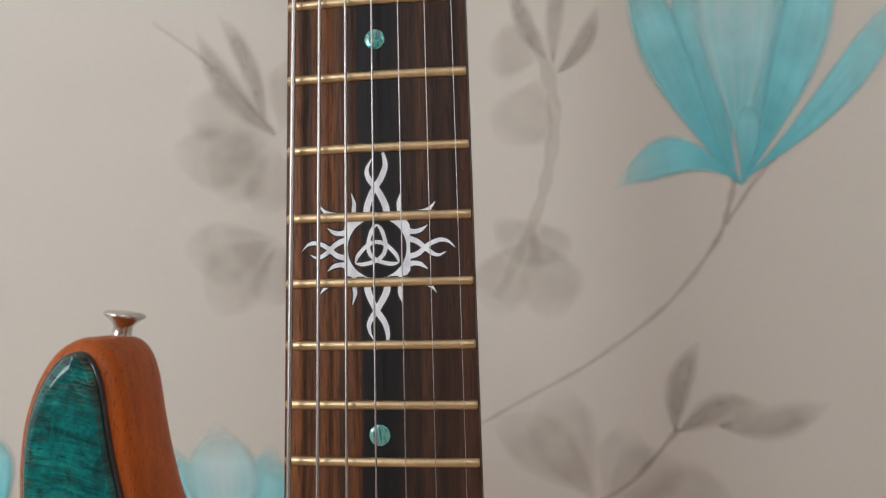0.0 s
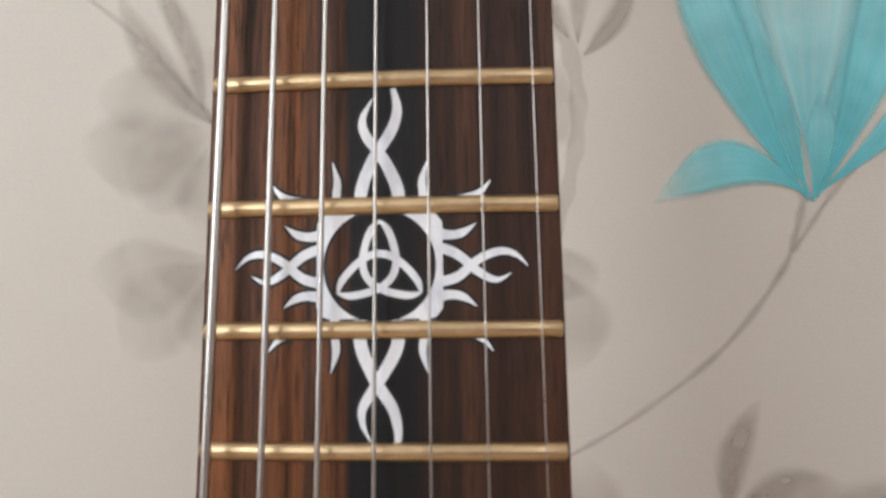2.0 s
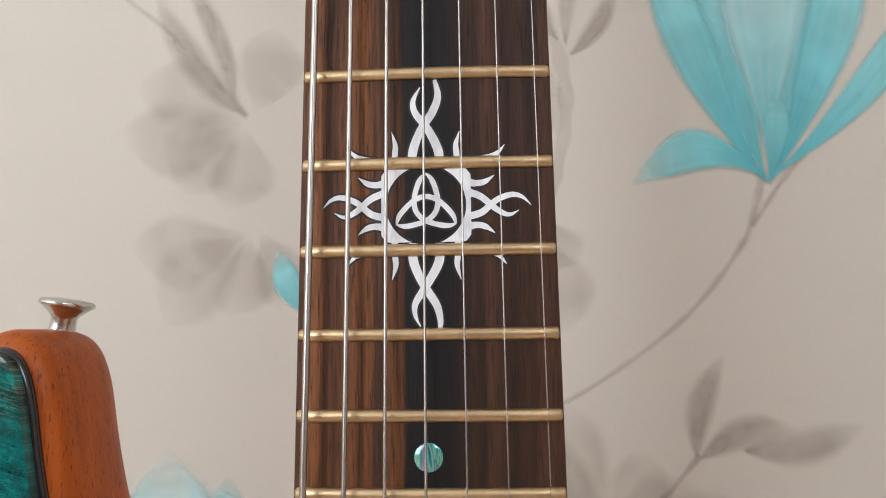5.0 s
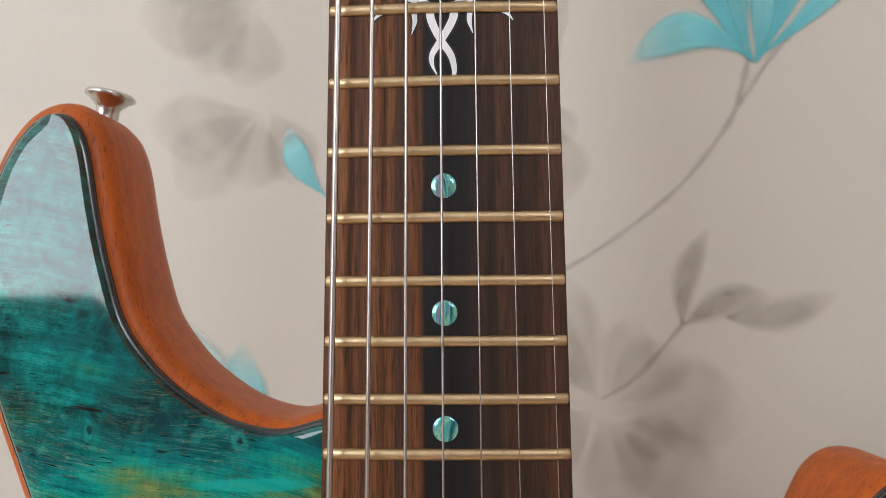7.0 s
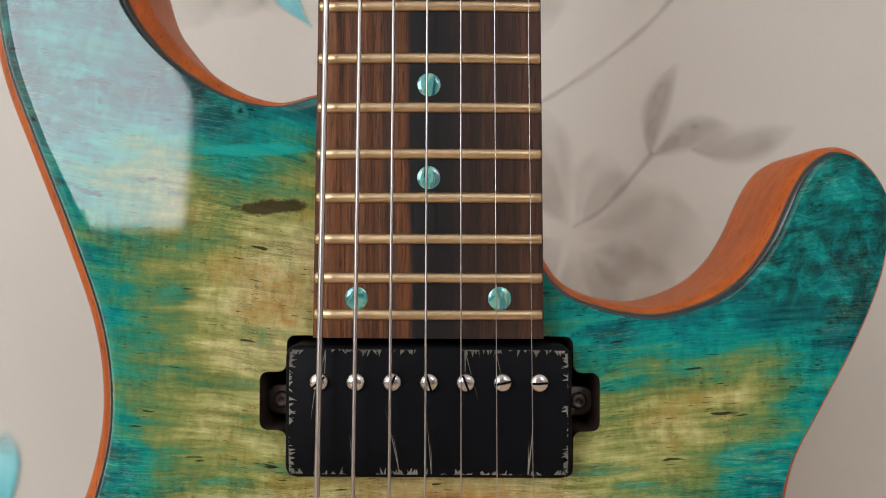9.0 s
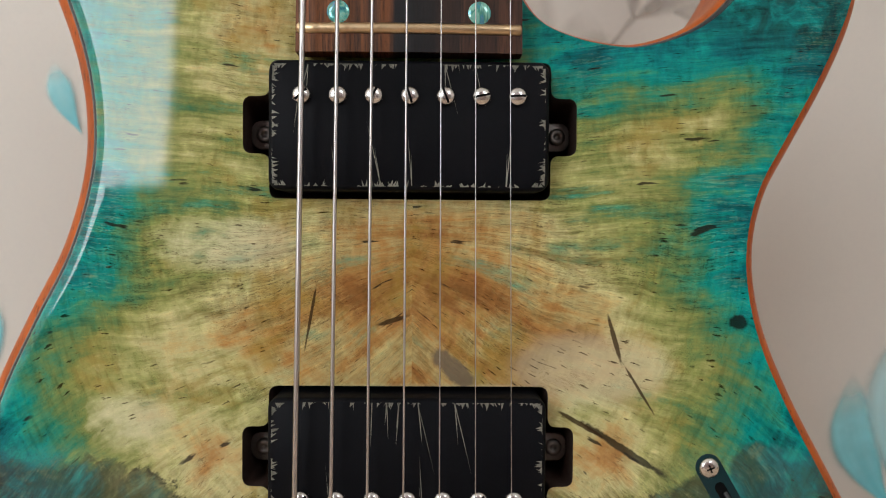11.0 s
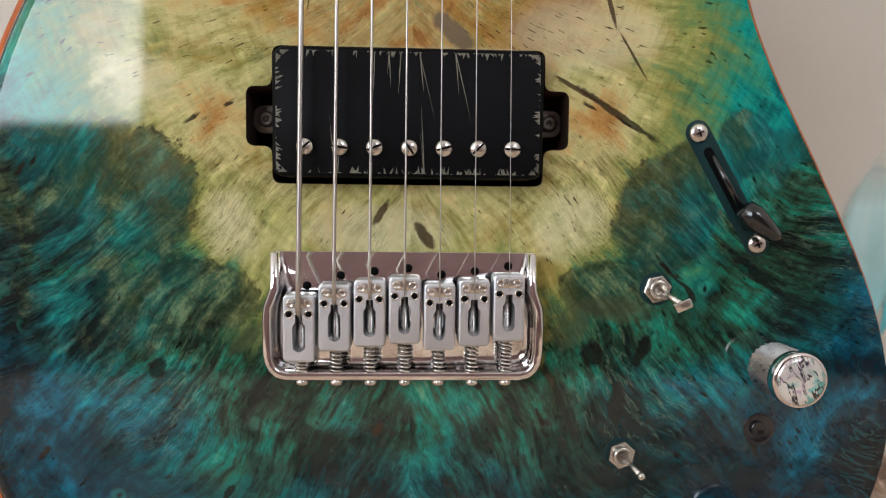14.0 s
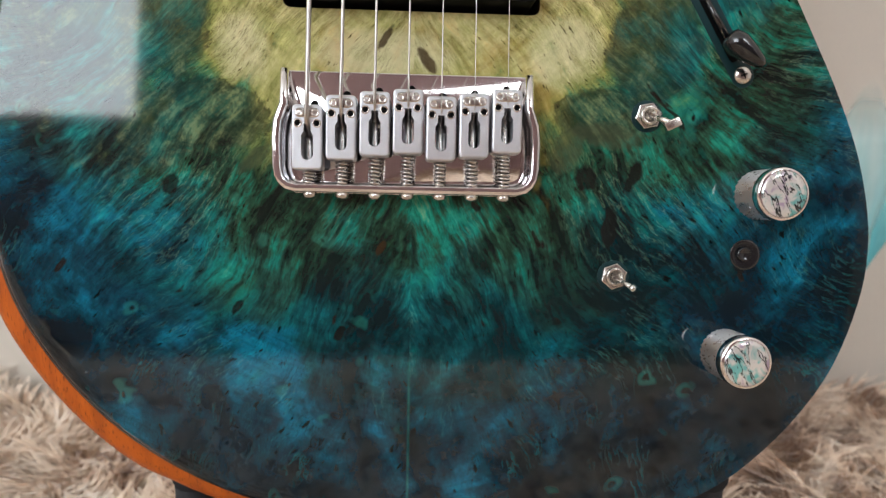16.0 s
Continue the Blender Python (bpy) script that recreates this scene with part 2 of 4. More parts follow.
    color = n.mix(n.m("MULTIPLY", n.m("MULTIPLY", n.span(eyes, 0.26, 0.18), n.span(eyes, 0.08, 0.13)), by(here, 0.55)), color, n.mix(0.4, n.mix(1.0, color, (1.9, 1.9, 1.9), "MULTIPLY"), (0.03, 0.26, 0.20)))
    color = n.mix(n.m("MULTIPLY", n.span(eyes, 0.11, 0.07), here), color, (0.006, 0.010, 0.008))
    # single knots and mineral streaks: place, half length, half width, slant, tone
    wob = by(c0(n.noise(p, 210.0, 4, 0.65)), 1.3)
    brown, black, olive, bright = (0.035, 0.018, 0.008), (0.006, 0.007, 0.006), (0.045, 0.058, 0.03), (0.004, 0.36, 0.31)
    for mu, mv, ml, mw, slant, tone in KNOTS:
        tone = {"n": brown, "k": black, "o": olive, "t": bright, "g": (0.15, 0.115, 0.075)}[tone]
        ca, sa = math.cos(radians(slant)), math.sin(radians(slant))
        du, dw = n.m("SUBTRACT", u, mu), n.m("SUBTRACT", v, mv)
        la = n.m("ADD", by(du, ca / ml), by(dw, sa / ml))
        lb = n.m("ADD", by(du, -sa / mw), by(dw, ca / mw))
        d = n.m("ADD", n.m("SQRT", n.m("ADD", n.m("MULTIPLY", la, la), n.m("MULTIPLY", lb, lb))), wob)
        color = n.mix(n.span(d, 1.05, 0.75, 0.0, 0.65 if tone in (olive, bright) else 0.88), color, tone)
    seam = n.m("MULTIPLY", n.span(side, 0.6, 0.1), n.span(v, -25.0, -45.0))
    color = n.mix(n.m("MULTIPLY", seam, n.span(cloud, 0.42, 0.56, 0.0, 0.4)), color, (0.02, 0.22, 0.17))
    n.set(Base_Color=color, Roughness=n.span(fine, 0.3, 0.7, 0.42, 0.6), Specular_IOR_Level=0.0, Coat_Weight=1.0, Coat_Roughness=0.055, Coat_IOR=1.5)
    n.put(n.bsdf.inputs["Coat Normal"], n.add("Bump", {"Height": n.noise(p, 22.0, 1), "Strength": 0.05, "Distance": 0.002}).outputs[0])
    return n.mat


def mahogany_material():
    n = Nodes("oiled_mahogany")
    p = n.coords()
    grain = n.noise(n.scaled(p, 260.0, 260.0, 14.0), 1.0, 5, 0.6)
    pores = n.noise(n.scaled(p, 1700.0, 1700.0, 240.0), 1.0, 2, 0.5)
    big = n.noise(p, 14.0, 3)
    c = n.mix(n.span(grain, 0.3, 0.7), (0.35, 0.068, 0.006), (0.56, 0.115, 0.008))
    c = n.mix(n.span(big, 0.3, 0.7, 0.0, 0.35), c, (0.30, 0.075, 0.02))
    c = n.mix(n.span(pores, 0.58, 0.7, 0.0, 0.75), c, (0.10, 0.026, 0.008))
    n.set(Base_Color=c, Roughness=0.45, Specular_IOR_Level=0.2, Coat_Weight=0.12, Coat_Roughness=0.3)
    return n.bump(pores, 0.25, 0.0003).mat


def board_material():
    """Striped ebony: warm brown on the bass side, a black streak in the middle, dark brown beyond."""
    n = Nodes("striped_ebony")
    p = n.coords()
    x, y, z = n.split(p)
    wave = n.m("MULTIPLY", n.m("SUBTRACT", n.noise(n.scaled(p, 18.0, 1.0, 9.0), 1.0, 3), 0.5), 0.006)
    xs = n.m("ADD", x, wave)
    vec = n.join(xs, y, z)
    stripe = n.noise(n.scaled(vec, 260.0, 30.0, 2.2), 1.0, 5, 0.6)
    grain = n.noise(n.scaled(p, 1700.0, 200.0, 90.0), 1.0, 4, 0.7)
    base = n.ramp(n.span(xs, -0.032, 0.032), [(0.0, (0.15, 0.055, 0.022)), (0.14, (0.26, 0.095, 0.030)), (0.22, (0.15, 0.056, 0.022)), (0.30, (0.24, 0.088, 0.028)), (0.41, (0.19, 0.070, 0.025)), (0.435, (0.010, 0.009, 0.010)),
                                             (0.585, (0.008, 0.008, 0.010)), (0.63, (0.040, 0.019, 0.012)), (0.72, (0.085, 0.038, 0.021)), (0.80, (0.034, 0.017, 0.012)), (0.9, (0.082, 0.036, 0.020)), (1.0, (0.045, 0.021, 0.014))])
    base = n.mix(1.0, base, (0.86, 0.82, 0.80), "MULTIPLY")
    c = n.mix(n.span(stripe, 0.44, 0.60, 0.0, 0.97), base, n.mix(0.78, base, (0.012, 0.009, 0.008)))
    c = n.mix(n.span(grain, 0.5, 0.66, 0.0, 0.8), c, (0.012, 0.008, 0.006))
    c = n.mix(n.span(grain, 0.44, 0.3, 0.0, 0.45), c, n.mix(1.0, c, (1.9, 1.8, 1.6), "MULTIPLY"))
    n.set(Base_Color=c, Roughness=n.span(grain, 0.3, 0.7, 0.42, 0.6), Specular_IOR_Level=0.22)
    return n.bump(grain, 0.25, 0.0003).mat


def abalone_material():
    n = Nodes("abalone_shell")
    p = n.coords()
    band = n.noise(n.scaled(p, 160.0, 160.0, 60.0), 1.0, 5, 0.6, 2.2)
    c = n.ramp(band, [(0.30, (0.015, 0.03, 0.05)), (0.38, (0.03, 0.20, 0.24)), (0.45, (0.10, 0.42, 0.36)), (0.50, (0.26, 0.52, 0.42)), (0.54, (0.08, 0.28, 0.20)), (0.59, (0.06, 0.26, 0.36)), (0.66, (0.34, 0.24, 0.36)), (0.74, (0.02, 0.06, 0.05))])
    return n.set(Base_Color=c, Roughness=0.18, Metallic=0.25, Coat_Weight=0.6).mat


def cap_material():
    """Pale shell with dark growth lines."""
    n = Nodes("pale_shell")
    p = n.coords()
    line = n.noise(n.scaled(n.add("VectorRotate", {"Vector": p, "Axis": (0, 1, 0), "Angle": 0.5}).outputs[0], 300.0, 60.0, 70.0), 1.0, 4, 0.6, 0.5)
    tint = n.noise(p, 210.0, 3, 0.5, 1.0)
    c = n.mix(n.span(tint, 0.48, 0.62), (0.66, 0.62, 0.58), (0.16, 0.46, 0.44))
    c = n.mix(n.span(tint, 0.42, 0.34), c, (0.46, 0.36, 0.46))
    c = n.mix(n.m("MULTIPLY", n.span(line, 0.49, 0.50), n.span(line, 0.535, 0.52)), c, (0.02, 0.025, 0.03))
    return n.set(Base_Color=c, Roughness=0.16, Metallic=0.35, Coat_Weight=0.7).mat


def pearl_material():
    n = Nodes("white_pearl")
    p = n.coords()
    cloud = n.noise(n.scaled(p, 300.0, 300.0, 120.0), 1.0, 4, 0.6, 1.0)
    c = n.ramp(cloud, [(0.3, (0.66, 0.67, 0.73)), (0.5, (0.82, 0.82, 0.85)), (0.7, (0.90, 0.89, 0.90))])
    return n.set(Base_Color=c, Roughness=0.3, Coat_Weight=0.3).mat


def string_material(name, wound):
    n = Nodes(name)
    if wound:
        _, _, z = n.split(n.coords())
        turns = n.m("SINE", n.m("MULTIPLY", z, 12000.0))
        n.bump(turns, 0.12, 0.0001)
    return n.set(Base_Color=(0.50, 0.47, 0.44, 1), Metallic=1.0, Roughness=0.3).mat


def wallpaper_material():
    n = Nodes("beige_wallpaper")
    p = n.coords()
    cloud, weave, fine = n.noise(p, 3.0, 3), n.noise(n.scaled(p, 420.0, 420.0, 900.0), 1.0, 3), n.noise(p, 1500.0, 2)
    c = n.mix(n.span(cloud, 0.35, 0.65), (0.605, 0.560, 0.490), (0.64, 0.595, 0.522))
    c = n.mix(n.span(weave, 0.4, 0.7, 0.0, 0.25), c, (0.53, 0.495, 0.455))
    n.set(Base_Color=c, Roughness=0.62)
    return n.bump(n.m("ADD", weave, n.m("MULTIPLY", fine, 0.4)), 0.2, 0.0006).mat


def print_material(name, heart, body, edge, strength=1.0, thin=0.85, soft=0.45, root=0.02):
    """Watercolour on the paper: 'along' runs from base to tip, 'across' from the mid rib to the edge; the colour pools in places and thins out at the edge."""
    n = Nodes(name)
    p = n.coords()
    along = n.add("Attribute", attribute_name="along").outputs["Fac"]
    across = n.add("Attribute", attribute_name="across").outputs["Fac"]
    brush = n.m("SUBTRACT", n.noise(n.join(n.m("MULTIPLY", across, 3.0), n.m("MULTIPLY", along, 1.3), n.m("MULTIPLY", n.split(p)[0], 9.0)), 1.0, 4, 0.55), 0.5)
    pool = n.noise(p, 24.0, 4, 0.55, 0.4)
    c = n.mix(n.span(n.m("ADD", along, n.m("MULTIPLY", brush, 0.9)), 0.0, 0.8), heart, body)
    c = n.mix(n.m("MULTIPLY", n.span(n.m("ADD", across, n.m("MULTIPLY", brush, 1.3)), 0.25, 1.0), 0.7), c, edge)
    rim = n.add("MapRange", {0: n.m("ADD", across, n.m("MULTIPLY", n.m("SUBTRACT", pool, 0.5), 0.25)), 1: 1.0, 2: soft, 3: 0.0, 4: 1.0}, interpolation_type="SMOOTHSTEP").outputs[0]
    fade = n.m("MULTIPLY", rim, n.m("MULTIPLY", n.span(along, 1.0, 0.7), n.span(along, 0.0, root, 0.0, 1.0)))
    fade = n.m("MULTIPLY", n.m("MULTIPLY", fade, n.span(pool, 0.36, 0.62, thin, 1.0)), strength, True)
    n.set(Base_Color=c, Roughness=0.6, Alpha=fade)
    return n.mat


def rug_material():
    n = Nodes("shaggy_wool")
    p = n.coords()
    clump, big = n.noise(p, 42.0, 4, 0.6), n.noise(p, 16.0, 3)
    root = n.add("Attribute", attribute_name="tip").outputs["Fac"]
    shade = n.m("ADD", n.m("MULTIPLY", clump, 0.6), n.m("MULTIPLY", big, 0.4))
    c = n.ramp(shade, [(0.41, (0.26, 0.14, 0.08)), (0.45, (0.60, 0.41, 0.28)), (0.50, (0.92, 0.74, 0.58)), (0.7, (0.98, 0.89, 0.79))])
    # tufts darken towards their roots: the pile's own shade, put into the colour
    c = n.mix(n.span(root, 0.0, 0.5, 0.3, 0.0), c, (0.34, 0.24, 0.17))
    return n.set(Base_Color=c, Roughness=0.9, Sheen_Weight=0.6).mat


def knurl_material():
    n = Nodes("knurled_chrome")
    p = n.coords()
    return n.set(Base_Color=(0.52, 0.56, 0.60, 1), Metallic=1.0, Roughness=n.span(n.noise(p, 400.0, 3), 0.3, 0.7, 0.24, 0.36)).mat


BURL, MAHOGANY, BOARD, ABALONE, PEARL = burl_material(), mahogany_material(), board_material(), abalone_material(), pearl_material()
SHELL_CAP = cap_material()
BLACK_LINE = plain("black_lacquer_line", (0.008, 0.009, 0.011), 0.2, coat=0.6)
INLAY_FILL = plain("black_inlay_glue", (0.008, 0.007, 0.007), 0.5)
BRASS = plain("bronze_fret_wire", (0.60, 0.44, 0.26), 0.4, 1.0, 0.14)
NICKEL = plain("worn_nickel", (0.62, 0.59, 0.55), 0.24, 1.0, 0.12)
CHROME = plain("polished_chrome", (0.80, 0.78, 0.78), 0.07, 1.0, 0.05, bump=0.02)
SATIN = plain("satin_chrome", (0.62, 0.63, 0.66), 0.42, 1.0, 0.06, 2500.0, 0.2)
PICKUP_BLACK = plain("scuffed_black_plastic", (0.004, 0.004, 0.005), 0.5, 0.0, 0.3, gloss=0.07)
SCUFF = plain("bare_scuffs", (0.17, 0.16, 0.125), 0.6, 0.2, 0.7, 1800.0, 0.4)
# dull steel, its colour darkened for the shade inside the pickup routs
DULL_SHADED = plain("dull_shaded_steel", (0.20, 0.175, 0.155), 0.5, 1.0, 0.25)
CAVITY = plain("dark_routed_wood", (0.035, 0.016, 0.010), 0.7, 0.0, 0.3)
SLOT_TEAL = plain("dark_teal_lacquer", (0.004, 0.024, 0.027), 0.4, gloss=0.2)
BLACK_PLASTIC = plain("gloss_black_plastic", (0.008, 0.008, 0.009), 0.18, coat=0.4)
RUBBER = plain("black_foam_rubber", (0.014, 0.015, 0.018), 0.75, 0.0, 0.25, 1500.0, 0.5)
# black for flat pieces that stand in for the shade inside slots and holes
HOLE_SHADE = plain("hole_shade_black", (0.003, 0.003, 0.003), 0.6, gloss=0.05)
WOUND, PLAIN_WIRE, KNURL = string_material("wound_nickel_string", True), string_material("plain_steel_string", False), knurl_material()
WALLPAPER, RUG = wallpaper_material(), rug_material()
PAINT = plain("matt_pale_rose_paint", (0.74, 0.68, 0.66), 0.8, 0.0, 0.06, 300.0, 0.1)
DIM_PAINT = plain("matt_dusty_rose_paint", (0.30, 0.20, 0.205), 0.85, 0.0, 0.06, 300.0, 0.1)
WHITE = plain("white_gloss_paint", (0.80, 0.80, 0.78), 0.35, 0.0, 0.03)
CEIL = plain("white_ceiling_paint", (0.80, 0.79, 0.77), 0.85, 0.0, 0.03)
FLOORING = plain("brown_laminate", (0.20, 0.115, 0.06), 0.4, 0.0, 0.3, 120.0, 0.1)
TEAL_INK = print_material("turquoise_ink", (0.08, 0.50, 0.57), (0.34, 0.76, 0.79), (0.20, 0.67, 0.73), 0.95, 0.75, 0.55, 0.03)
PALE_INK = print_material("pale_turquoise_ink", (0.20, 0.62, 0.67), (0.62, 0.80, 0.78), (0.50, 0.76, 0.77), 0.92, 0.85, 0.55, 0.05)
GREY_INK = print_material("taupe_ink", (0.38, 0.325, 0.275), (0.46, 0.40, 0.345), (0.43, 0.375, 0.32), 0.55, 0.5, 0.25)
SOFT_INK = print_material("faint_taupe_ink", (0.47, 0.41, 0.345), (0.51, 0.455, 0.385), (0.48, 0.415, 0.34), 0.26, 0.5, 0.6, 0.25)
STEM_INK = print_material("mauve_taupe_ink", (0.43, 0.37, 0.33), (0.45, 0.39, 0.35), (0.48, 0.43, 0.39), 0.48, 0.5, 0.05)


# ---- helpers for meshes (millimetres in, metres out) ----
def part(name, bm, material, parent=None, label="", smooth=True, recalc=True):
    """Links a bmesh as one mesh object under a thing or a part."""
    if recalc:
        bmesh.ops.recalc_face_normals(bm, faces=bm.faces)
    me = bpy.data.meshes.new(name)
    bm.to_mesh(me)
    bm.free()
    me.materials.append(material)
    if smooth:
        me.shade_smooth()
    ob = new(name, me)
    ob.parent = parent
    if label:
        tagged(ob, label)
    return ob


def sharp(ob, degrees=35):
    ob.data.set_sharp_from_angle(angle=radians(degrees))
    return ob


def V(u, v, w=0.0):
    """A place on the guitar: u to the treble side, v up the neck, w out of the top; millimetres."""
    return Vector((u / 1000, -w / 1000, v / 1000))


def spline(points, per=6, closed=True):
    """A smooth curve (Catmull-Rom) through control points."""
    pts, out, n = [Vector(p) for p in points], [], len(points)
    for i in range(n if closed else n - 1):
        a, b, c, d = (pts[(i + k) % n] if closed else pts[min(max(i + k, 0), n - 1)] for k in (-1, 0, 1, 2))
        for j in range(per):
            t = j / per
            out.append(0.5 * (2 * b + (c - a) * t + (2 * a - 5 * b + 4 * c - d) * t * t + (3 * b - a - 3 * c + d) * t ** 3))
    if not closed:
        out.append(pts[-1])
    return out


def normals2(ring):
    """Outward normals of a closed counter-clockwise ring."""
    n, out = len(ring), []
    for i in range(n):
        d = ring[(i + 1) % n] - ring[i - 1]
        out.append(Vector((d.y, -d.x)).normalized())
    return out


def loft(rings, cap_first=False, cap_last=False):
    """Joins rings of equally many places by quads."""
    bm = bmesh.new()
    made = [[bm.verts.new(p) for p in r] for r in rings]
    n = len(rings[0])
    for a, b in zip(made, made[1:]):
        for i in range(n):
            bm.faces.new((a[i], a[(i + 1) % n], b[(i + 1) % n], b[i]))
    if cap_first:
        bm.faces.new(list(reversed(made[0])))
    if cap_last:
        bm.faces.new(made[-1])
    return bm


def rounded(u0, u1, v0, v1, r, steps=5):
    """A rounded rectangle, counter-clockwise."""
    out = []
    for cx, cy, a0 in ((u1 - r, v1 - r, 0), (u0 + r, v1 - r, 90), (u0 + r, v0 + r, 180), (u1 - r, v0 + r, 270)):
        for k in range(steps + 1):
            a = radians(a0 + 90 * k / steps)
            out.append(Vector((cx + r * math.cos(a), cy + r * math.sin(a))))
    return out


def slab(outline, w0, w1, edge=0.4):
    """A plate of that outline from w0 up to w1 with a softened upper edge."""
    ns = normals2(outline)
    rows = [(0.0, w0), (0.0, w1 - edge), (-edge * 0.3, w1 - edge * 0.3), (-edge, w1)]
    return loft([[V(*(p + q * k), w) for p, q in zip(outline, ns)] for k, w in rows], True, True)


def lathe(profile, place, steps=20):
    """A turned piece on the guitar's top: profile of (radius, height w), about an axis out of the top."""
    rings = [[V(place[0] + r * math.cos(a), place[1] + r * math.sin(a), w) for a in [2 * math.pi * k / steps for k in range(steps)]] for r, w in profile]
    return loft(rings, True, True)


def tube(path, radius, steps=10, caps=True):
    """A round bar along a path in metres; radius is one number or one for each place, in metres."""
    rings = []
    for i, p in enumerate(path):
        d = (Vector(path[min(i + 1, len(path) - 1)]) - Vector(path[max(i - 1, 0)])).normalized()
        side = d.orthogonal().normalized() if i == 0 else (side - d * side.dot(d)).normalized()
        up = d.cross(side)
        r = radius[i] if isinstance(radius, (list, tuple)) else radius
        rings.append([Vector(p) + (side * math.cos(a) + up * math.sin(a)) * r for a in [2 * math.pi * k / steps for k in range(steps)]])
    return loft(rings, caps, caps)


def box(x0, x1, y0, y1, z0, z1, bevel=0.0):
    bm = bmesh.new()
    bmesh.ops.create_cube(bm, size=1.0, matrix=Matrix.Translation(((x0 + x1) / 2, (y0 + y1) / 2, (z0 + z1) / 2)) @ Matrix.Diagonal((x1 - x0, y1 - y0, z1 - z0, 1)))
    if bevel:
        bmesh.ops.bevel(bm, geom=bm.edges[:], offset=bevel, segments=2, affect="EDGES", profile=0.5)
    return bm


def merge(*meshes):
    out = bmesh.new()
    for b in meshes:
        me = bpy.data.meshes.new("tmp")
        b.to_mesh(me)
        b.free()
        out.from_mesh(me)
        bpy.data.meshes.remove(me)
    return out


# ---- the room ----
T = 0.12
def setting(name, bm, material, label):
    return tagged(part(name, bm, material, smooth=False), label, kind="structure")


W0, E0, S0, C0 = ROOM
papered = setting("wall_north", box(W0 - T, E0 + T, WALL_Y, WALL_Y + T, -T, C0 + T), WALLPAPER, "beige papered wall behind the guitar")
setting("wall_west", box(W0 - T, W0, S0 - T, WALL_Y, 0, C0), PAINT, "plain pale rose painted wall")
setting("wall_east", box(E0, E0 + T, S0 - T, WALL_Y, 0, C0), PAINT, "plain pale rose painted side wall")
setting("wall_south", merge(box(W0, WIN[0], S0 - T, S0, 0, C0), box(WIN[1], FILL_WIN[0], S0 - T, S0, 0, C0), box(FILL_WIN[1], E0, S0 - T, S0, 0, C0), *(box(k[0], k[1], S0 - T, S0, z0, z1) for k in (WIN, FILL_WIN) for z0, z1 in ((0, k[2]), (k[3], C0)))),
        DIM_PAINT, "dusty rose painted wall with a window and an added fill opening")
setting("ceiling", box(W0 - T, E0 + T, S0 - T, WALL_Y, C0, C0 + T), CEIL, "plain white painted ceiling")
setting("floor", box(W0 - T, E0 + T, S0 - T, WALL_Y, -T, 0), FLOORING, "brown laminate floor under the rug")
def framed_window(name, opening, label):
    window = tagged(new(name), label, "window", kind="structure")
    x0, x1, z0, z1 = opening
    f = 0.05
    for a, b, c, d in ((x0, x0 + f, z0, z1), (x1 - f, x1, z0, z1), (x0 + f, x1 - f, z0, z0 + f), (x0 + f, x1 - f, z1 - f, z1)):
        part("window_frame", box(a, b, S0 - 0.10, S0 - 0.05, c, d, 0.004), WHITE, window)


framed_window("window_1", WIN, "wide white framed window that lets in daylight")
# frame round the added fill opening
framed_window("fill_window", FILL_WIN, "small high white framed window, added for fill light")


# ---- printed flowers of the wallpaper ----
def petal(base, tip, width, bend=0.0, belly=0.45, lift=0.0003, n=14, m=6, taper=0.8):
    """A petal or leaf of the print: a flat blade from base to tip (mm on the wall) that bends to one side."""
    a, b = Vector(base), Vector(tip)
    d = b - a
    side = Vector((-d.y, d.x)).normalized()
    bm = bmesh.new()
    la, lc = bm.verts.layers.float.new("along"), bm.verts.layers.float.new("across")
    grid = []
    for i in range(n + 1):
        t = i / n
        mid = a + d * t + side * bend * 4 * t * (1 - t)
        e = math.log(0.5) / math.log(belly)
        half = width / 2 * max(0.02, math.sin(math.pi * min(1, t) ** e)) ** taper
        row = []
        for j in range(-m, m + 1):
            s = j / m
            p = mid + side * half * s
            vert = bm.verts.new((p.x / 1000, WALL_Y - lift, p.y / 1000 + LIFT))
            vert[la], vert[lc] = t, abs(s)
            row.append(vert)
        grid.append(row)
    for r, q in zip(grid, grid[1:]):
        for j in range(2 * m):
            bm.faces.new((r[j], r[j + 1], q[j + 1], q[j]))
    return bm


def stalk(points, w0, w1, lift=0.00025):
    """A printed stem: a tapering line through control points (mm on the wall)."""
    pts = spline([Vector(p) for p in points], 8, False)
    bm = bmesh.new()
    la, lc = bm.verts.layers.float.new("along"), bm.verts.layers.float.new("across")
    rows = []
    for i, p in enumerate(pts):
        d = pts[min(i + 1, len(pts) - 1)] - pts[max(i - 1, 0)]
        side = Vector((-d.y, d.x)).normalized()
        t = i / (len(pts) - 1)
        half = (w0 + (w1 - w0) * t) / 2 * (1 + 0.2 * math.sin(i * 1.3))
        row = []
        for s in (-1, -0.5, 0, 0.5, 1):
            q = p + side * half * s
            vert = bm.verts.new((q.x / 1000, WALL_Y - lift, q.y / 1000 + LIFT))
            vert[la], vert[lc] = 0.1 + 0.75 * t, abs(s) * 0.97
            row.append(vert)
        rows.append(row)
    for r, q in zip(rows, rows[1:]):
        for j in range(4):
            bm.faces.new((r[j], r[j + 1], q[j + 1], q[j]))
    return bm


PRINTS = [0]
def printed(name, bm, ink, label):
    """One printed motif on the paper, each a hair over the one before."""
    PRINTS[0] += 1
    for v in bm.verts:
        v.co.y -= 0.00002 * PRINTS[0]
    return part(name, bm, ink, papered, label, smooth=False, recalc=False)


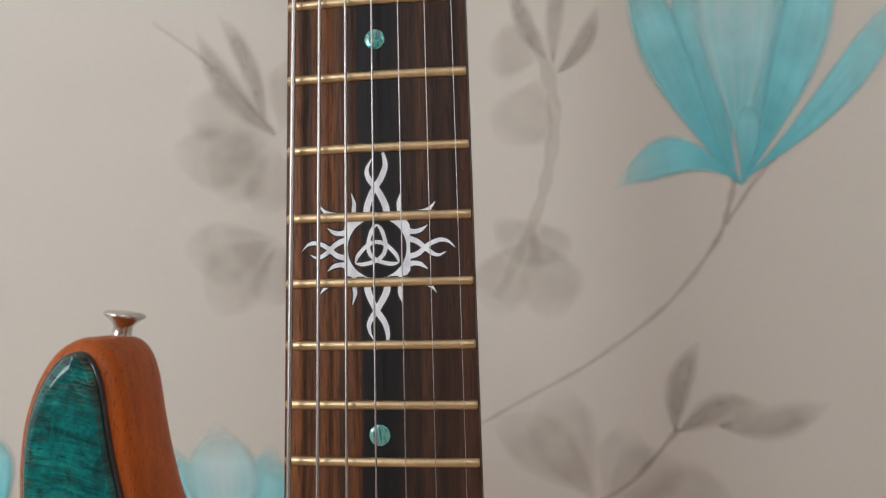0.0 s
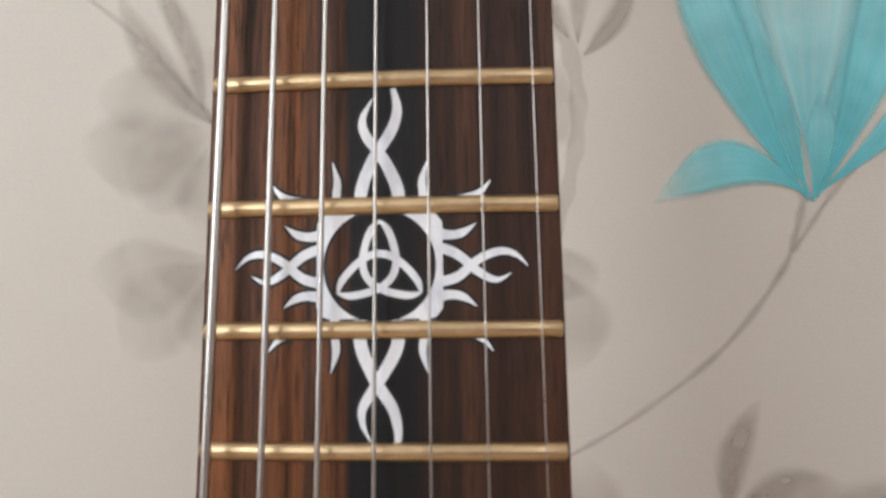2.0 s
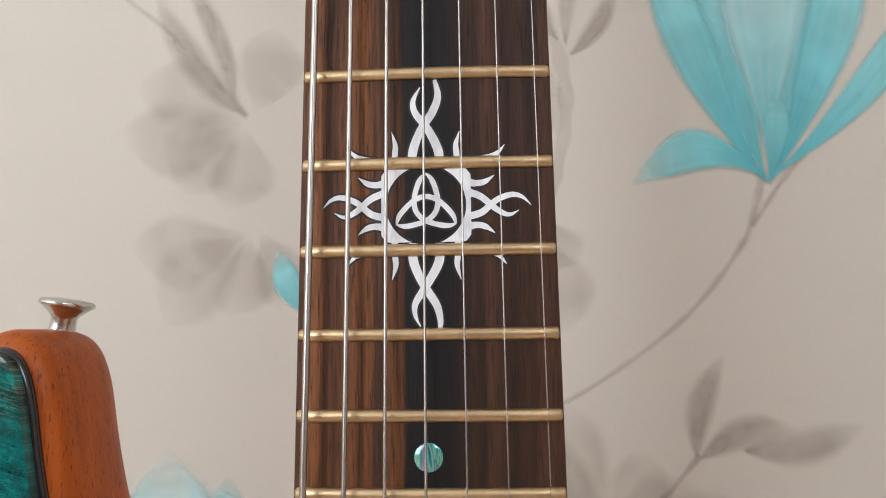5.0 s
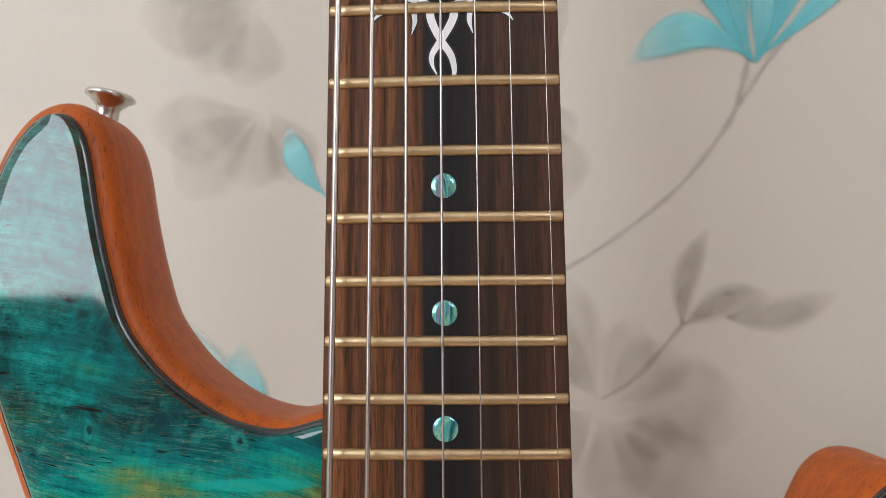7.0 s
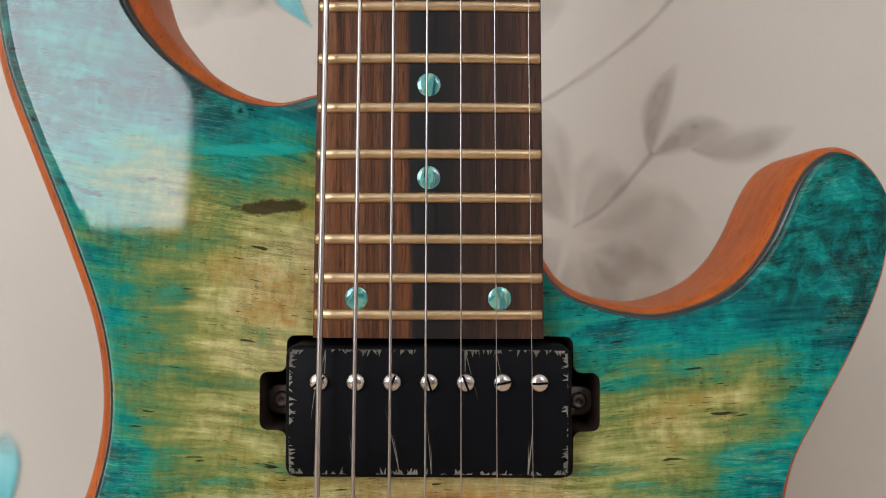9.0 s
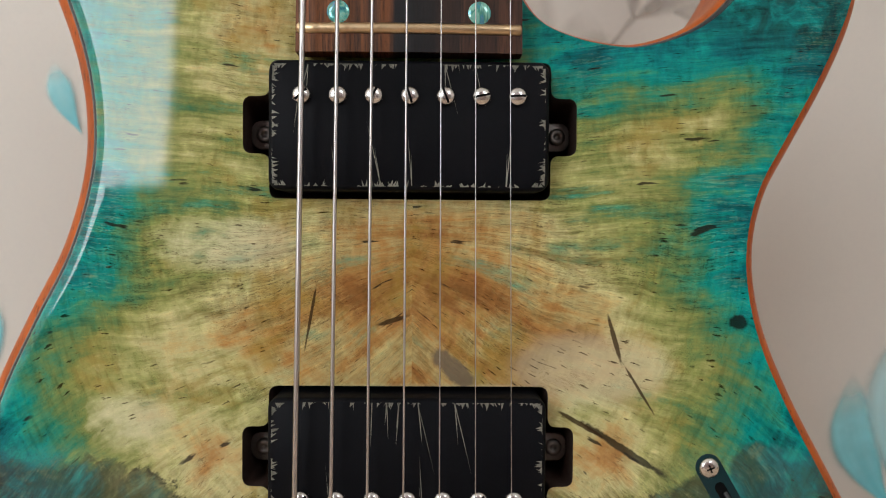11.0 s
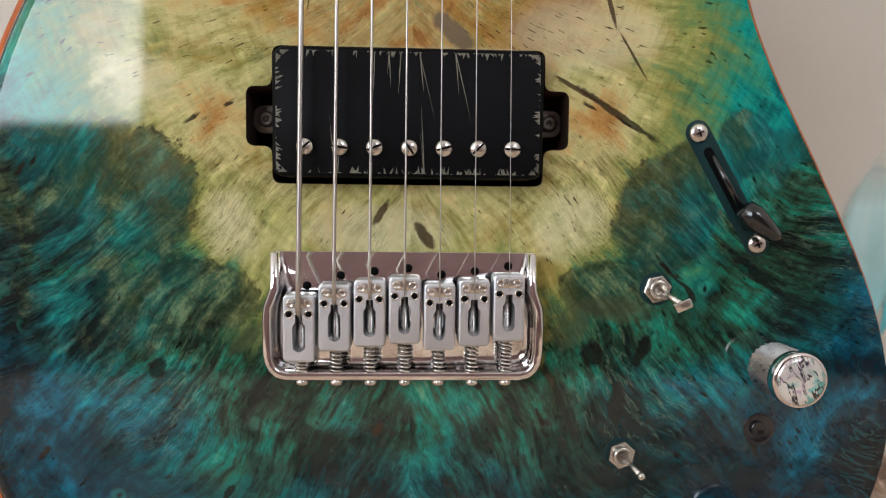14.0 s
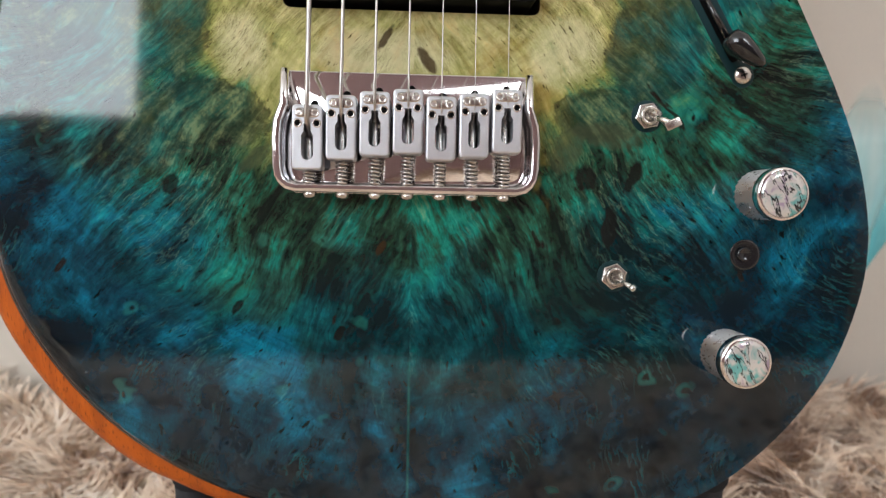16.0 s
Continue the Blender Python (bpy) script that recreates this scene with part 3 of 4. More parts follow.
grey = "taupe leaf printed on the wallpaper"
blue_l = "turquoise magnolia petal printed on the wallpaper"
faint = "faint taupe petal printed on the wallpaper"
for b, t, w, bd in (((-112, 392), (-182, 384), 34, 8), ((-112, 392), (-172, 410), 30, -4), ((-114, 390), (-150, 352), 34, -5), ((-114, 388), (-124, 342), 30, 5), ((-112, 330), (-178, 322), 32, 6), ((-112, 328), (-160, 280), 34, -5), ((-112, 328), (-126, 284), 28, 5),
                    ((-106, 330), (-92, 286), 26, 4), ((-108, 394), (-96, 440), 30, -4), ((54, 428), (20, 430), 26, -5), ((52, 420), (26, 380), 30, 6), ((46, 335), (24, 318), 30, 6), ((48, 335), (66, 310), 22, -5), ((44, 325), (58, 272), 30, 4), ((40, 322), (20, 276), 28, -4),
                    ((80, 164), (58, 236), 34, 8), ((82, 164), (98, 212), 26, -6), ((80, 162), (18, 214), 30, -6), ((84, 160), (132, 186), 30, 6), ((84, 156), (166, 150), 44, 8), ((84, 152), (148, 112), 42, -6), ((80, 152), (92, 98), 38, 5), ((76, 156), (36, 138), 34, 6), ((90, 150), (128, 140), 24, -4)):
    printed("printed_petal", petal(b, t, w * 1.45, bd, 0.6), SOFT_INK, faint)
# taupe stems and leaves
for pts, w0, w1, ink in (([(161, 356), (158, 340), (150, 318), (122, 282), (79, 249), (42, 228), (10, 210)], 6.5, 3.0, STEM_INK), ([(183, 366), (170, 350), (156, 328)], 5.0, 4.0, STEM_INK), ([(42, 458), (54, 430), (60, 397), (55, 362), (45, 331), (23, 287)], 10.0, 7.0, SOFT_INK),
                         ([(128, 208), (101, 176), (81, 163)], 4.6, 3.0, GREY_INK), ([(-188, 466), (-150, 436), (-111, 392)], 2.6, 3.6, SOFT_INK), ([(320, -112), (312, -150), (300, -190)], 4.0, 3.0, GREY_INK)):
    printed("printed_stem", stalk(pts, w0, w1), ink, "thin taupe stem printed on the wallpaper")
for b, t, w, bd in (((126, 206), (141, 262), 20, 5), ((128, 206), (178, 222), 24, 6), ((150, 210), (214, 224), 26, -5), ((62, 420), (86, 458), 15, -4), ((60, 425), (70, 490), 14, 3), ((56, 428), (36, 476), 14, 3), ((-111, 392), (-160, 460), 22, 6), ((-118, 400), (-146, 470), 16, -5)):
    printed("printed_leaf", petal(b, t, w, bd, 0.5), GREY_INK, grey)
# the turquoise magnolia and its fellows
for b, t, w, bd, ink in (((164, 350), (138, 490), 34, 7, TEAL_INK), ((164, 350), (186, 490), 34, -7, TEAL_INK), ((163, 350), (103, 494), 27, 7, TEAL_INK), ((165, 350), (208, 500), 30, -8, TEAL_INK), ((162, 351), (254, 462), 20, -9, TEAL_INK), ((164, 366), (160, 520), 50, 0, PALE_INK),
                         ((166, 350), (92, 350), 24, -19, TEAL_INK), ((164, 350), (168, 402), 14, -2, TEAL_INK),
                         ((-160, 120), (-192, 196), 34, 8, TEAL_INK), ((-152, 118), (-126, 198), 34, -9, TEAL_INK), ((-156, 118), (-160, 212), 52, 0, PALE_INK), ((-314, 140), (-318, 204), 30, 6, TEAL_INK),
                         ((-74, 280), (-96, 322), 16, 5, TEAL_INK), ((-276, -30), (-272, 36), 26, 5, TEAL_INK), ((-207, 134), (-222, 178), 16, 3, TEAL_INK),
                         ((322, -114), (282, -14), 34, 12, TEAL_INK), ((330, -112), (346, 20), 40, -8, TEAL_INK), ((324, -114), (318, 28), 54, 2, PALE_INK)):
    printed("printed_petal", petal(b, t, w * 1.15, bd, 0.6, taper=1.0), ink, blue_l)


# ---- the guitar ----
guitar = new("electric_guitar")
guitar.matrix_world = pose(0, 0, LIFT, -7.8, 0, 0)
tagged(guitar, "seven string electric guitar with a glossy turquoise burl top", "guitar")

# body outline, counter-clockwise, from the treble cutaway: horn, waist and bout of one side, then of the other
TREBLE = [(14, 197), (24, 186), (30, 176.5), (35, 169.5), (42, 165), (54, 161.6), (66, 161), (80, 165.5), (90, 173), (97, 183), (103, 196), (108, 203.5), (114, 206.5), (120.5, 203), (125.8, 195), (126.5, 186), (123.5, 171), (116.5, 154), (107, 136), (99, 120), (96, 102), (99, 82), (108, 60), (124, 30), (138, 2), (146, -20), (149.5, -42), (147, -63), (137, -88), (118, -111), (95, -127), (62, -136)]
BASS = [(25, -138.5), (-12, -135.5), (-45, -128), (-70, -117.5), (-92, -102), (-110, -82), (-122, -60), (-128, -32), (-128, 0), (-123.5, 31), (-115, 60), (-105, 82), (-95, 102), (-89, 123), (-88, 141), (-91, 160), (-99, 183), (-109, 208), (-118, 232), (-121.8, 256), (-121.3, 276), (-117.5, 290), (-111.5, 299.5), (-105, 303), (-100, 301), (-96.5, 293), (-93.5, 277), (-90, 262), (-85, 247), (-76, 235), (-66, 227), (-55, 221.3), (-43, 219), (-32, 221.5), (-20, 224), (-4, 214)]
# counter-clockwise needs the reverse order of this walk
OUTLINE = spline(list(reversed(TREBLE + BASS)), 5)
ONORM = normals2(OUTLINE)


def flare(p, q):
    """How far the mahogany stands out beyond the top: wide at the arm bevel, thin elsewhere."""
    treble = min(1.0, max(0.0, (p.x - 50) / 30)) * max(0.0, q.x)
    bass = min(1.0, max(0.0, (-p.x - 40) / 40))
    lower = min(1.0, max(0.0, (60 - p.y) / 110))
    tail = min(1.0, max(0.0, (-p.y - 60) / 60)) * min(1.0, max(0.0, (40 - p.x) / 90))
    return 2.6 + 2.5 * treble + 2.6 * bass + 4.4 * max(bass * lower, tail * 0.8)


def rim_ring(offset, w):
    """The top's rounded rim: fuller on the bass side."""
    return [V(*(p + q * offset), w * (0.02 + 0.98 * min(1.0, max(0.0, -1.6 * q.x)) * min(1.0, max(0.0, (20 - p.x) / 60)))) for p, q in zip(OUTLINE, ONORM)]


def ring(offset, w, flared=0.0):
    return [V(*(p + q * (offset + flared * flare(p, q))), w) for p, q in zip(OUTLINE, ONORM)]


def inside(p, poly):
    hit, j = False, len(poly) - 1
    for i in range(len(poly)):
        a, b = poly[i], poly[j]
        if (a.y > p.y) != (b.y > p.y) and p.x < (b.x - a.x) * (p.y - a.y) / (b.y - a.y) + a.x:
            hit = not hit
        j = i
    return hit


def filled(poly, holes, w, grid=()):
    """A flat sheet inside an outline, without its holes."""
    from mathutils.geometry import delaunay_2d_cdt
    pts, edges = [], []
    for p in (poly, *holes):
        s = len(pts)
        pts += p
        edges += [(s + i, s + (i + 1) % len(p)) for i in range(len(p))]
    pts += grid
    verts, _, faces, _, _, _ = delaunay_2d_cdt([Vector(p) for p in pts], edges, [], 0, 1e-5)
    bm = bmesh.new()
    made = [bm.verts.new(V(p.x, p.y, w)) for p in verts]
    for f in faces:
        c = sum((verts[i] for i in f), Vector((0, 0))) / len(f)
        if inside(c, poly) and not any(inside(c, k) for k in holes):
            bm.faces.new([made[i] for i in f])
    bmesh.ops.delete(bm, geom=[v for v in bm.verts if not v.link_faces], context="VERTS")
    return bm


def body_mesh():
    sides = loft([ring(-3, -5.0), ring(0.3, -4.5), ring(0.3, -5.0, 0.35), ring(0.3, -6.0, 0.66), ring(0.3, -7.6, 0.88), ring(0.3, -10.0, 1.0), ring(0.3, -28.0, 1.0), ring(0.2, -33.0, 0.85), ring(-0.8, -37.5, 0.5), ring(-3.5, -40.5)])
    back = filled([p - q * 3.5 for p, q in zip(OUTLINE, ONORM)], [], -40.5)
    out = merge(sides, back)
    bmesh.ops.remove_doubles(out, verts=out.verts, dist=1e-6)
    # the back is carved: thicker towards the treble side
    for vert in out.verts:
        vert.co.y += 0.005 * min(1.0, max(0.0, (vert.co.x + 0.02) / 0.08)) * min(1.0, max(0.0, (vert.co.y - 0.015) / 0.012))
    return out


body = part("body", body_mesh(),
            MAHOGANY, guitar, "orange stained mahogany body back")
part("edge_line", loft([ring(-0.9, -2.6), ring(0.35, -2.9), ring(1.0, -3.5), ring(1.2, -4.3), ring(1.1, -4.9), ring(-2, -4.95)]), BLACK_LINE, body, "thin black line round the top")


def cavity_outline(v0, v1, e0, e1):
    """Pickup rout: a rectangle with an ear on each side."""
    pts = [(40, v0), (40, e0), (47.3, e0), (47.3, e1), (40, e1), (40, v1), (-38.6, v1), (-38.6, e1), (-46, e1), (-46, e0), (-38.6, e0), (-38.6, v0)]
    out, n = [], len(pts)
    for i, p in enumerate(pts):
        a, b, c = Vector(pts[i - 1]), Vector(p), Vector(pts[(i + 1) % n])
        r = 2.6
        p0, p1 = b + (a - b).normalized() * r, b + (c - b).normalized() * r
        for k in range(5):
            t = k / 4
            out.append((1 - t) ** 2 * p0 + 2 * t * (1 - t) * b + t * t * p1)
    return out


CAVITIES = [cavity_outline(117.5, 156.0, 130.0, 146.0), cavity_outline(25.8, 65.0, 36.5, 53.5)]


def burl_top():
    rim = [p - q * 5.0 for p, q in zip(OUTLINE, ONORM)]
    grid = [Vector((i * 3.0, k * 3.0)) for i in range(-42, 51) for k in range(-46, 102)]
    grid = [p for p in grid if inside(p, rim) and not any(inside(p, c) for c in CAVITIES)]
    bm = filled(rim, CAVITIES, 0.0, grid)
    # rounded rim down to the black line
    bm2 = loft([ring(-5.0, 0), rim_ring(-3.4, -0.2), rim_ring(-2.0, -0.75), rim_ring(-0.9, -1.6), rim_ring(-0.2, -2.5), ring(0.0, -3.1)])
    out = merge(bm, bm2)
    bmesh.ops.remove_doubles(out, verts=out.verts, dist=1e-6)
    burst, low, knot, amber, pale, horns, rim_dye = (out.verts.layers.float.new(k) for k in ("burst", "low", "knot", "amber", "pale", "horns", "rim"))
    knots = ((-92, 22, 29, 21), (-112, 20, 20, 24), (-62, -7, 18, 10), (-86, -12, 22, 13), (77, 17, 14, 16), (88, 32, 13, 8), (60, -4, 14, 8), (101, 40, 8, 10))
    pales = ((49, 14, 14, 13), (-8, 12, 24, 9), (-51, 12, 10, 13), (-80, 55, 16, 9), (52, 70, 26, 12), (-52, 105, 24, 9))
    unit = lambda k: min(1.0, max(0.0, k))
    coarse = [OUTLINE[i] for i in range(0, len(OUTLINE), 2)]
    for vert in out.verts:
        p = Vector((vert.co.x * 1000, vert.co.z * 1000))
        e = min((p - q).length for q in coarse)
        reach = 44.0 + 8.0 * unit((70 - p.y) / 50) + 6.0 * unit((p.y - 120) / 50)
        lower = unit((70 - p.y) / 50)
        edge = max(0.0, 1 - e / reach) ** (1.5 - 0.3 * lower) * (0.54 + 0.36 * lower)
        horn = 0.62 * unit((p.x - 60) / 36) * unit((p.y - 140) / 32) + 0.46 * unit((p.y - 198) / 26)
        tail = unit((26 - p.y + 0.8 * max(abs(p.x) - 32, 0)) / 120)
        vert[horns] = min(1.0, horn / 0.62)
        vert[burst] = 1 - (1 - edge) * (1 - 0.82 * tail) * (1 - horn)
        vert[amber] = max(0.0, 1 - (((p.x - 4) / 62) ** 2 + ((p.y - 88) / 42) ** 2)) + 0.8 * max(0.0, 1 - (((p.x + 44) / 24) ** 2 + ((p.y - 165) / 26) ** 2))
        vert[knot] = max(max(0.0, 1.15 - 0.65 * (((p.x - a) / c) ** 2 + ((p.y - b) / d) ** 2)) for a, b, c, d in knots)
        vert[pale] = max(max(0.0, 1 - (((p.x - a) / c) ** 2 + ((p.y - b) / d) ** 2) ** 2) for a, b, c, d in pales)
        vert[low] = unit((4 - p.y + 0.35 * max(abs(p.x) - 40, 0) + 30 * max(0, 1 - e / 45) * (p.y < 45)) / 130) ** 1.1
        vert[rim_dye] = max(0.0, 1 - e / 75)
    bmesh.ops.recalc_face_normals(out, faces=out.faces)
    return out


top = sharp(part("top", burl_top(), BURL, body, "glossy turquoise and olive dyed burl top", recalc=False), 32)
for c in CAVITIES:
    part("pickup_rout", loft([[V(p.x, p.y, w) for p in c] for w in (-0.02, -2, -18)], False, True), CAVITY, body)

# neck and board
SCALE = 648.0
def fret_v(n):
    return SCALE * 2 ** (-n / 12)


def half_width(v):
    return 30.3 - 0.0129 * (v - 160)


def board_w(v):
    return 9.0 + 0.0115 * (v - 162)


MID = 0.5
def board_section(v, rows):
    """Cross-section of the board, arched over its width."""
    h = half_width(v)
    return [V(MID + h * s, v, board_w(v) - 0.0 - 0.9 * s * s + d) for s, d in rows]


arch = [(-1, 0), (-0.97, 0.05), (-0.75, 0), (-0.5, 0), (-0.25, 0), (0, 0), (0.25, 0), (0.5, 0), (0.75, 0), (0.97, 0.05), (1, 0)]
def board_ring(v):
    h = half_width(v)
    return board_section(v, arch) + [V(MID + h, v, board_w(v) - 6.5), V(MID - h, v, board_w(v) - 6.5)]


neck = part("neck", loft([[V(MID + (half_width(v) + 0.0) * math.cos(radians(a)), v, board_w(v) - 6.5 + d * math.sin(radians(a))) for a in range(0, 181, 12)] + [V(MID, v, board_w(v) - 6.5)] for v, d in
                          ((157.5, -8), (222, -14), (240, -16), (300, -15), (420, -14.5), (560, -14), (650, -13.5), (672, -14))], True, True), MAHOGANY, guitar, "mahogany guitar neck")
board = sharp(part("fretboard", loft([board_ring(v) for v in (156.3, 165, 200, 260, 320, 380, 440, 500, 560, 620, 649)], True, True), BOARD, guitar, "striped dark ebony fretboard with a black centre streak"), 40)
part("nut", box(-0.0245, 0.0255, -0.0162, -0.0085, 0.649, 0.654, 0.0006), PEARL, neck, "white bone nut")
part("headstock", slab([Vector(p) for p in spline([(-26, 668), (24, 668), (34, 700), (30, 760), (26, 830), (6, 846), (-16, 828), (-30, 760), (-34, 700)], 6)], -6, 8, 1.5), MAHOGANY, neck, "plain mahogany headstock")


def fret_mesh(n):
    v = fret_v(n) + 0.5
    h = half_width(v) - 0.25
    rings = []
    for s in (-1.0, -0.985, -0.8, -0.5, -0.2, 0.2, 0.5, 0.8, 0.985, 1.0):
        k = 0.55 if abs(s) == 1 else 1.0
        w = board_w(v) - 0.9 * s * s
        rings.append([V(MID + h * s, v + x, w + y) for x, y in ((-1.4, -0.2), (-1.36 * k, 0.35 * k), (-0.8 * k, 0.9 * k), (0, 1.1 * k), (0.8 * k, 0.9 * k), (1.36 * k, 0.35 * k), (1.4, -0.2))])
    return loft(rings, True, True)


for n in range(1, 25):
    part("fret", fret_mesh(n), BRASS, board)


def inlay_w(u, v):
    return board_w(v) - 0.9 * ((u - MID) / half_width(v)) ** 2


def disc(u, v, r, lift=0.08, steps=24):
    rings = [[V(u + q * math.cos(a), v + q * math.sin(a), inlay_w(u + q * math.cos(a), v) + lift * k) for a in [2 * math.pi * i / steps for i in range(steps)]] for q, k in ((r, 0), (r - 0.08, 1), (r * 0.5, 1))]
    return loft(rings, False, True)


for n, us in ((3, (0.5,)), (5, (0.5,)), (7, (0.5,)), (9, (0.5,)), (15, (0.5,)), (17, (0.5,)), (19, (0.5,)), (21, (0.5,)), (24, (-18.4, 19.2))):
    v = (fret_v(n) + fret_v(n - 1)) / 2
    for u in us:
        part("inlay_dot", disc(u, v, 3.05), ABALONE, board, "iridescent abalone dot")

# the sun inlay over the twelfth fret
SUN = Vector((0.4, 334.4))
def ribbon(bm, pts, widths, lift, grow=0.0, per=6):
    """A flat band of changing width through control points about the sun's middle."""
    line = spline([Vector(p) for p in pts], per, False)
    ws = spline([Vector((w, 0)) for w in widths], per, False)
    prev = None
    for i, p in enumerate(line):
        d = line[min(i + 1, len(line) - 1)] - line[max(i - 1, 0)]
        side = Vector((-d.y, d.x)).normalized() * (max(ws[i].x, 0.15) / 2 + grow)
        pair = []
        for q in (p - side, p + side):
            c = SUN + q
            pair.append(bm.verts.new(V(c.x, c.y, inlay_w(c.x, c.y) + lift)))
        if prev:
            bm.faces.new((prev[0], prev[1], pair[1], pair[0]))
        prev = pair


def sun_bands():
    """Control points and widths of the sun's tendrils and rays."""
    out = []
    out.append(([(-2.9, 8.4), (-2.8, 12.0), (-1.1, 16.6), (1.7, 21.0), (2.8, 24.6), (2.1, 28.2)], (2.0, 2.1, 1.9, 1.9, 1.6, 0.9)))
    out.append(([(2.9, 8.4), (2.8, 12.0), (0.6, 16.8), (-2.2, 20.6), (-2.7, 23.4), (-1.1, 26.6)], (2.0, 2.1, 1.9, 1.6, 1.2, 0.3)))
    out.append(([(-2.9, -8.4), (-2.8, -12.4), (-0.7, -17.4), (2.0, -21.6), (2.9, -25.0), (2.8, -26.9)], (2.0, 2.1, 1.9, 1.8, 1.4, 1.0)))
    out.append(([(2.9, -8.4), (2.7, -12.6), (0.0, -17.6), (-2.4, -21.4), (-2.5, -24.0), (-1.3, -26.6)], (2.0, 2.1, 1.9, 1.5, 1.0, 0.3)))
    for m in (-1, 1):
        out.append(([(m * 9.6, 2.6), (m * 12.2, 1.5), (m * 15.4, -1.2), (m * 18.0, -2.4), (m * 20.3, -1.4)], (1.7, 1.6, 1.4, 1.0, 0.2)))
        out.append(([(m * 9.6, -2.6), (m * 12.2, -1.8), (m * 15.4, 0.8), (m * 18.6, 2.0), (m * 21.0, 1.5), (m * 22.9, -0.3)], (1.7, 1.6, 1.4, 1.3, 0.9, 0.2)))
        for k in (-1, 1):
            out.append(([(m * 8.6, k * 5.0), (m * 11.0, k * 4.6), (m * 13.0, k * 5.0), (m * 15.0, k * 6.4)], (2.0, 1.5, 1.3, 0.2)))
            out.append(([(m * 6.9, k * 8.0), (m * 6.8, k * 11.4), (m * 6.7, k * 13.4), (m * 7.5, k * 16.4)], (1.5, 1.4, 1.2, 0.2)))
            out.append(([(m * 9.0, k * 9.6), (m * 13.0, k * 10.2), (m * 15.6, k * 11.2), (m * 17.4, k * 13.2)], (1.6, 1.5, 1.1, 0.2)))
    for k in range(3):
        c = radians(30 + 120 * k)
        turn = lambda x, y: Vector((x * math.cos(c) - y * math.sin(c), x * math.sin(c) + y * math.cos(c) - 0.5))
        half = [(3.75, 6.5), (1.9, 5.9), (-0.25, 4.1), (-1.8, 2.1)]
        arc = [turn(x, y) for x, y in half + [(-2.35, 0.0)] + [(x, -y) for x, y in reversed(half)]]
        out.append((arc, [0.5, 1.2, 1.25, 1.25, 1.25, 1.25, 1.25, 1.2, 0.5]))
    return out


def sun_frame(bm, lift, a0, grow=0.0):
    """The squarish frame round the knot: a box with a round opening."""
    prev = None
    for k in range(37):
        a = radians(a0 + 138 * k / 36)
        d = Vector((math.cos(a), math.sin(a)))
        far = min(9.9 / max(1e-6, abs(d.x)), 8.25 / max(1e-6, abs(d.y)))
        far = min(far, 11.9) + grow
        near = min(8.75 - grow, far - 0.05)
        pair = []
        for r in (near, far):
            c = SUN + d * r
            pair.append(bm.verts.new(V(c.x, c.y, inlay_w(c.x, c.y) + lift)))
        if prev:
            bm.faces.new((prev[0], prev[1], pair[1], pair[0]))
        prev = pair


for lift, grow, mat, name, lab in ((0.04, 0.4, INLAY_FILL, "inlay_outline", "black glue line round the sun inlay"), (0.09, -0.05, PEARL, "sun_inlay", "white pearl sun inlay with a three-cornered knot")):
    for a0 in (-69, 111):
        bm = bmesh.new()
        sun_frame(bm, lift, a0, grow)
        part(name, bm, mat, board, lab, smooth=False, recalc=False)
    for i, (pts, ws) in enumerate(sun_bands()):
        bm = bmesh.new()
        ribbon(bm, pts, ws, lift + 0.0012 * (i % 7), grow)
        part(name, bm, mat, board, lab, smooth=False, recalc=False)

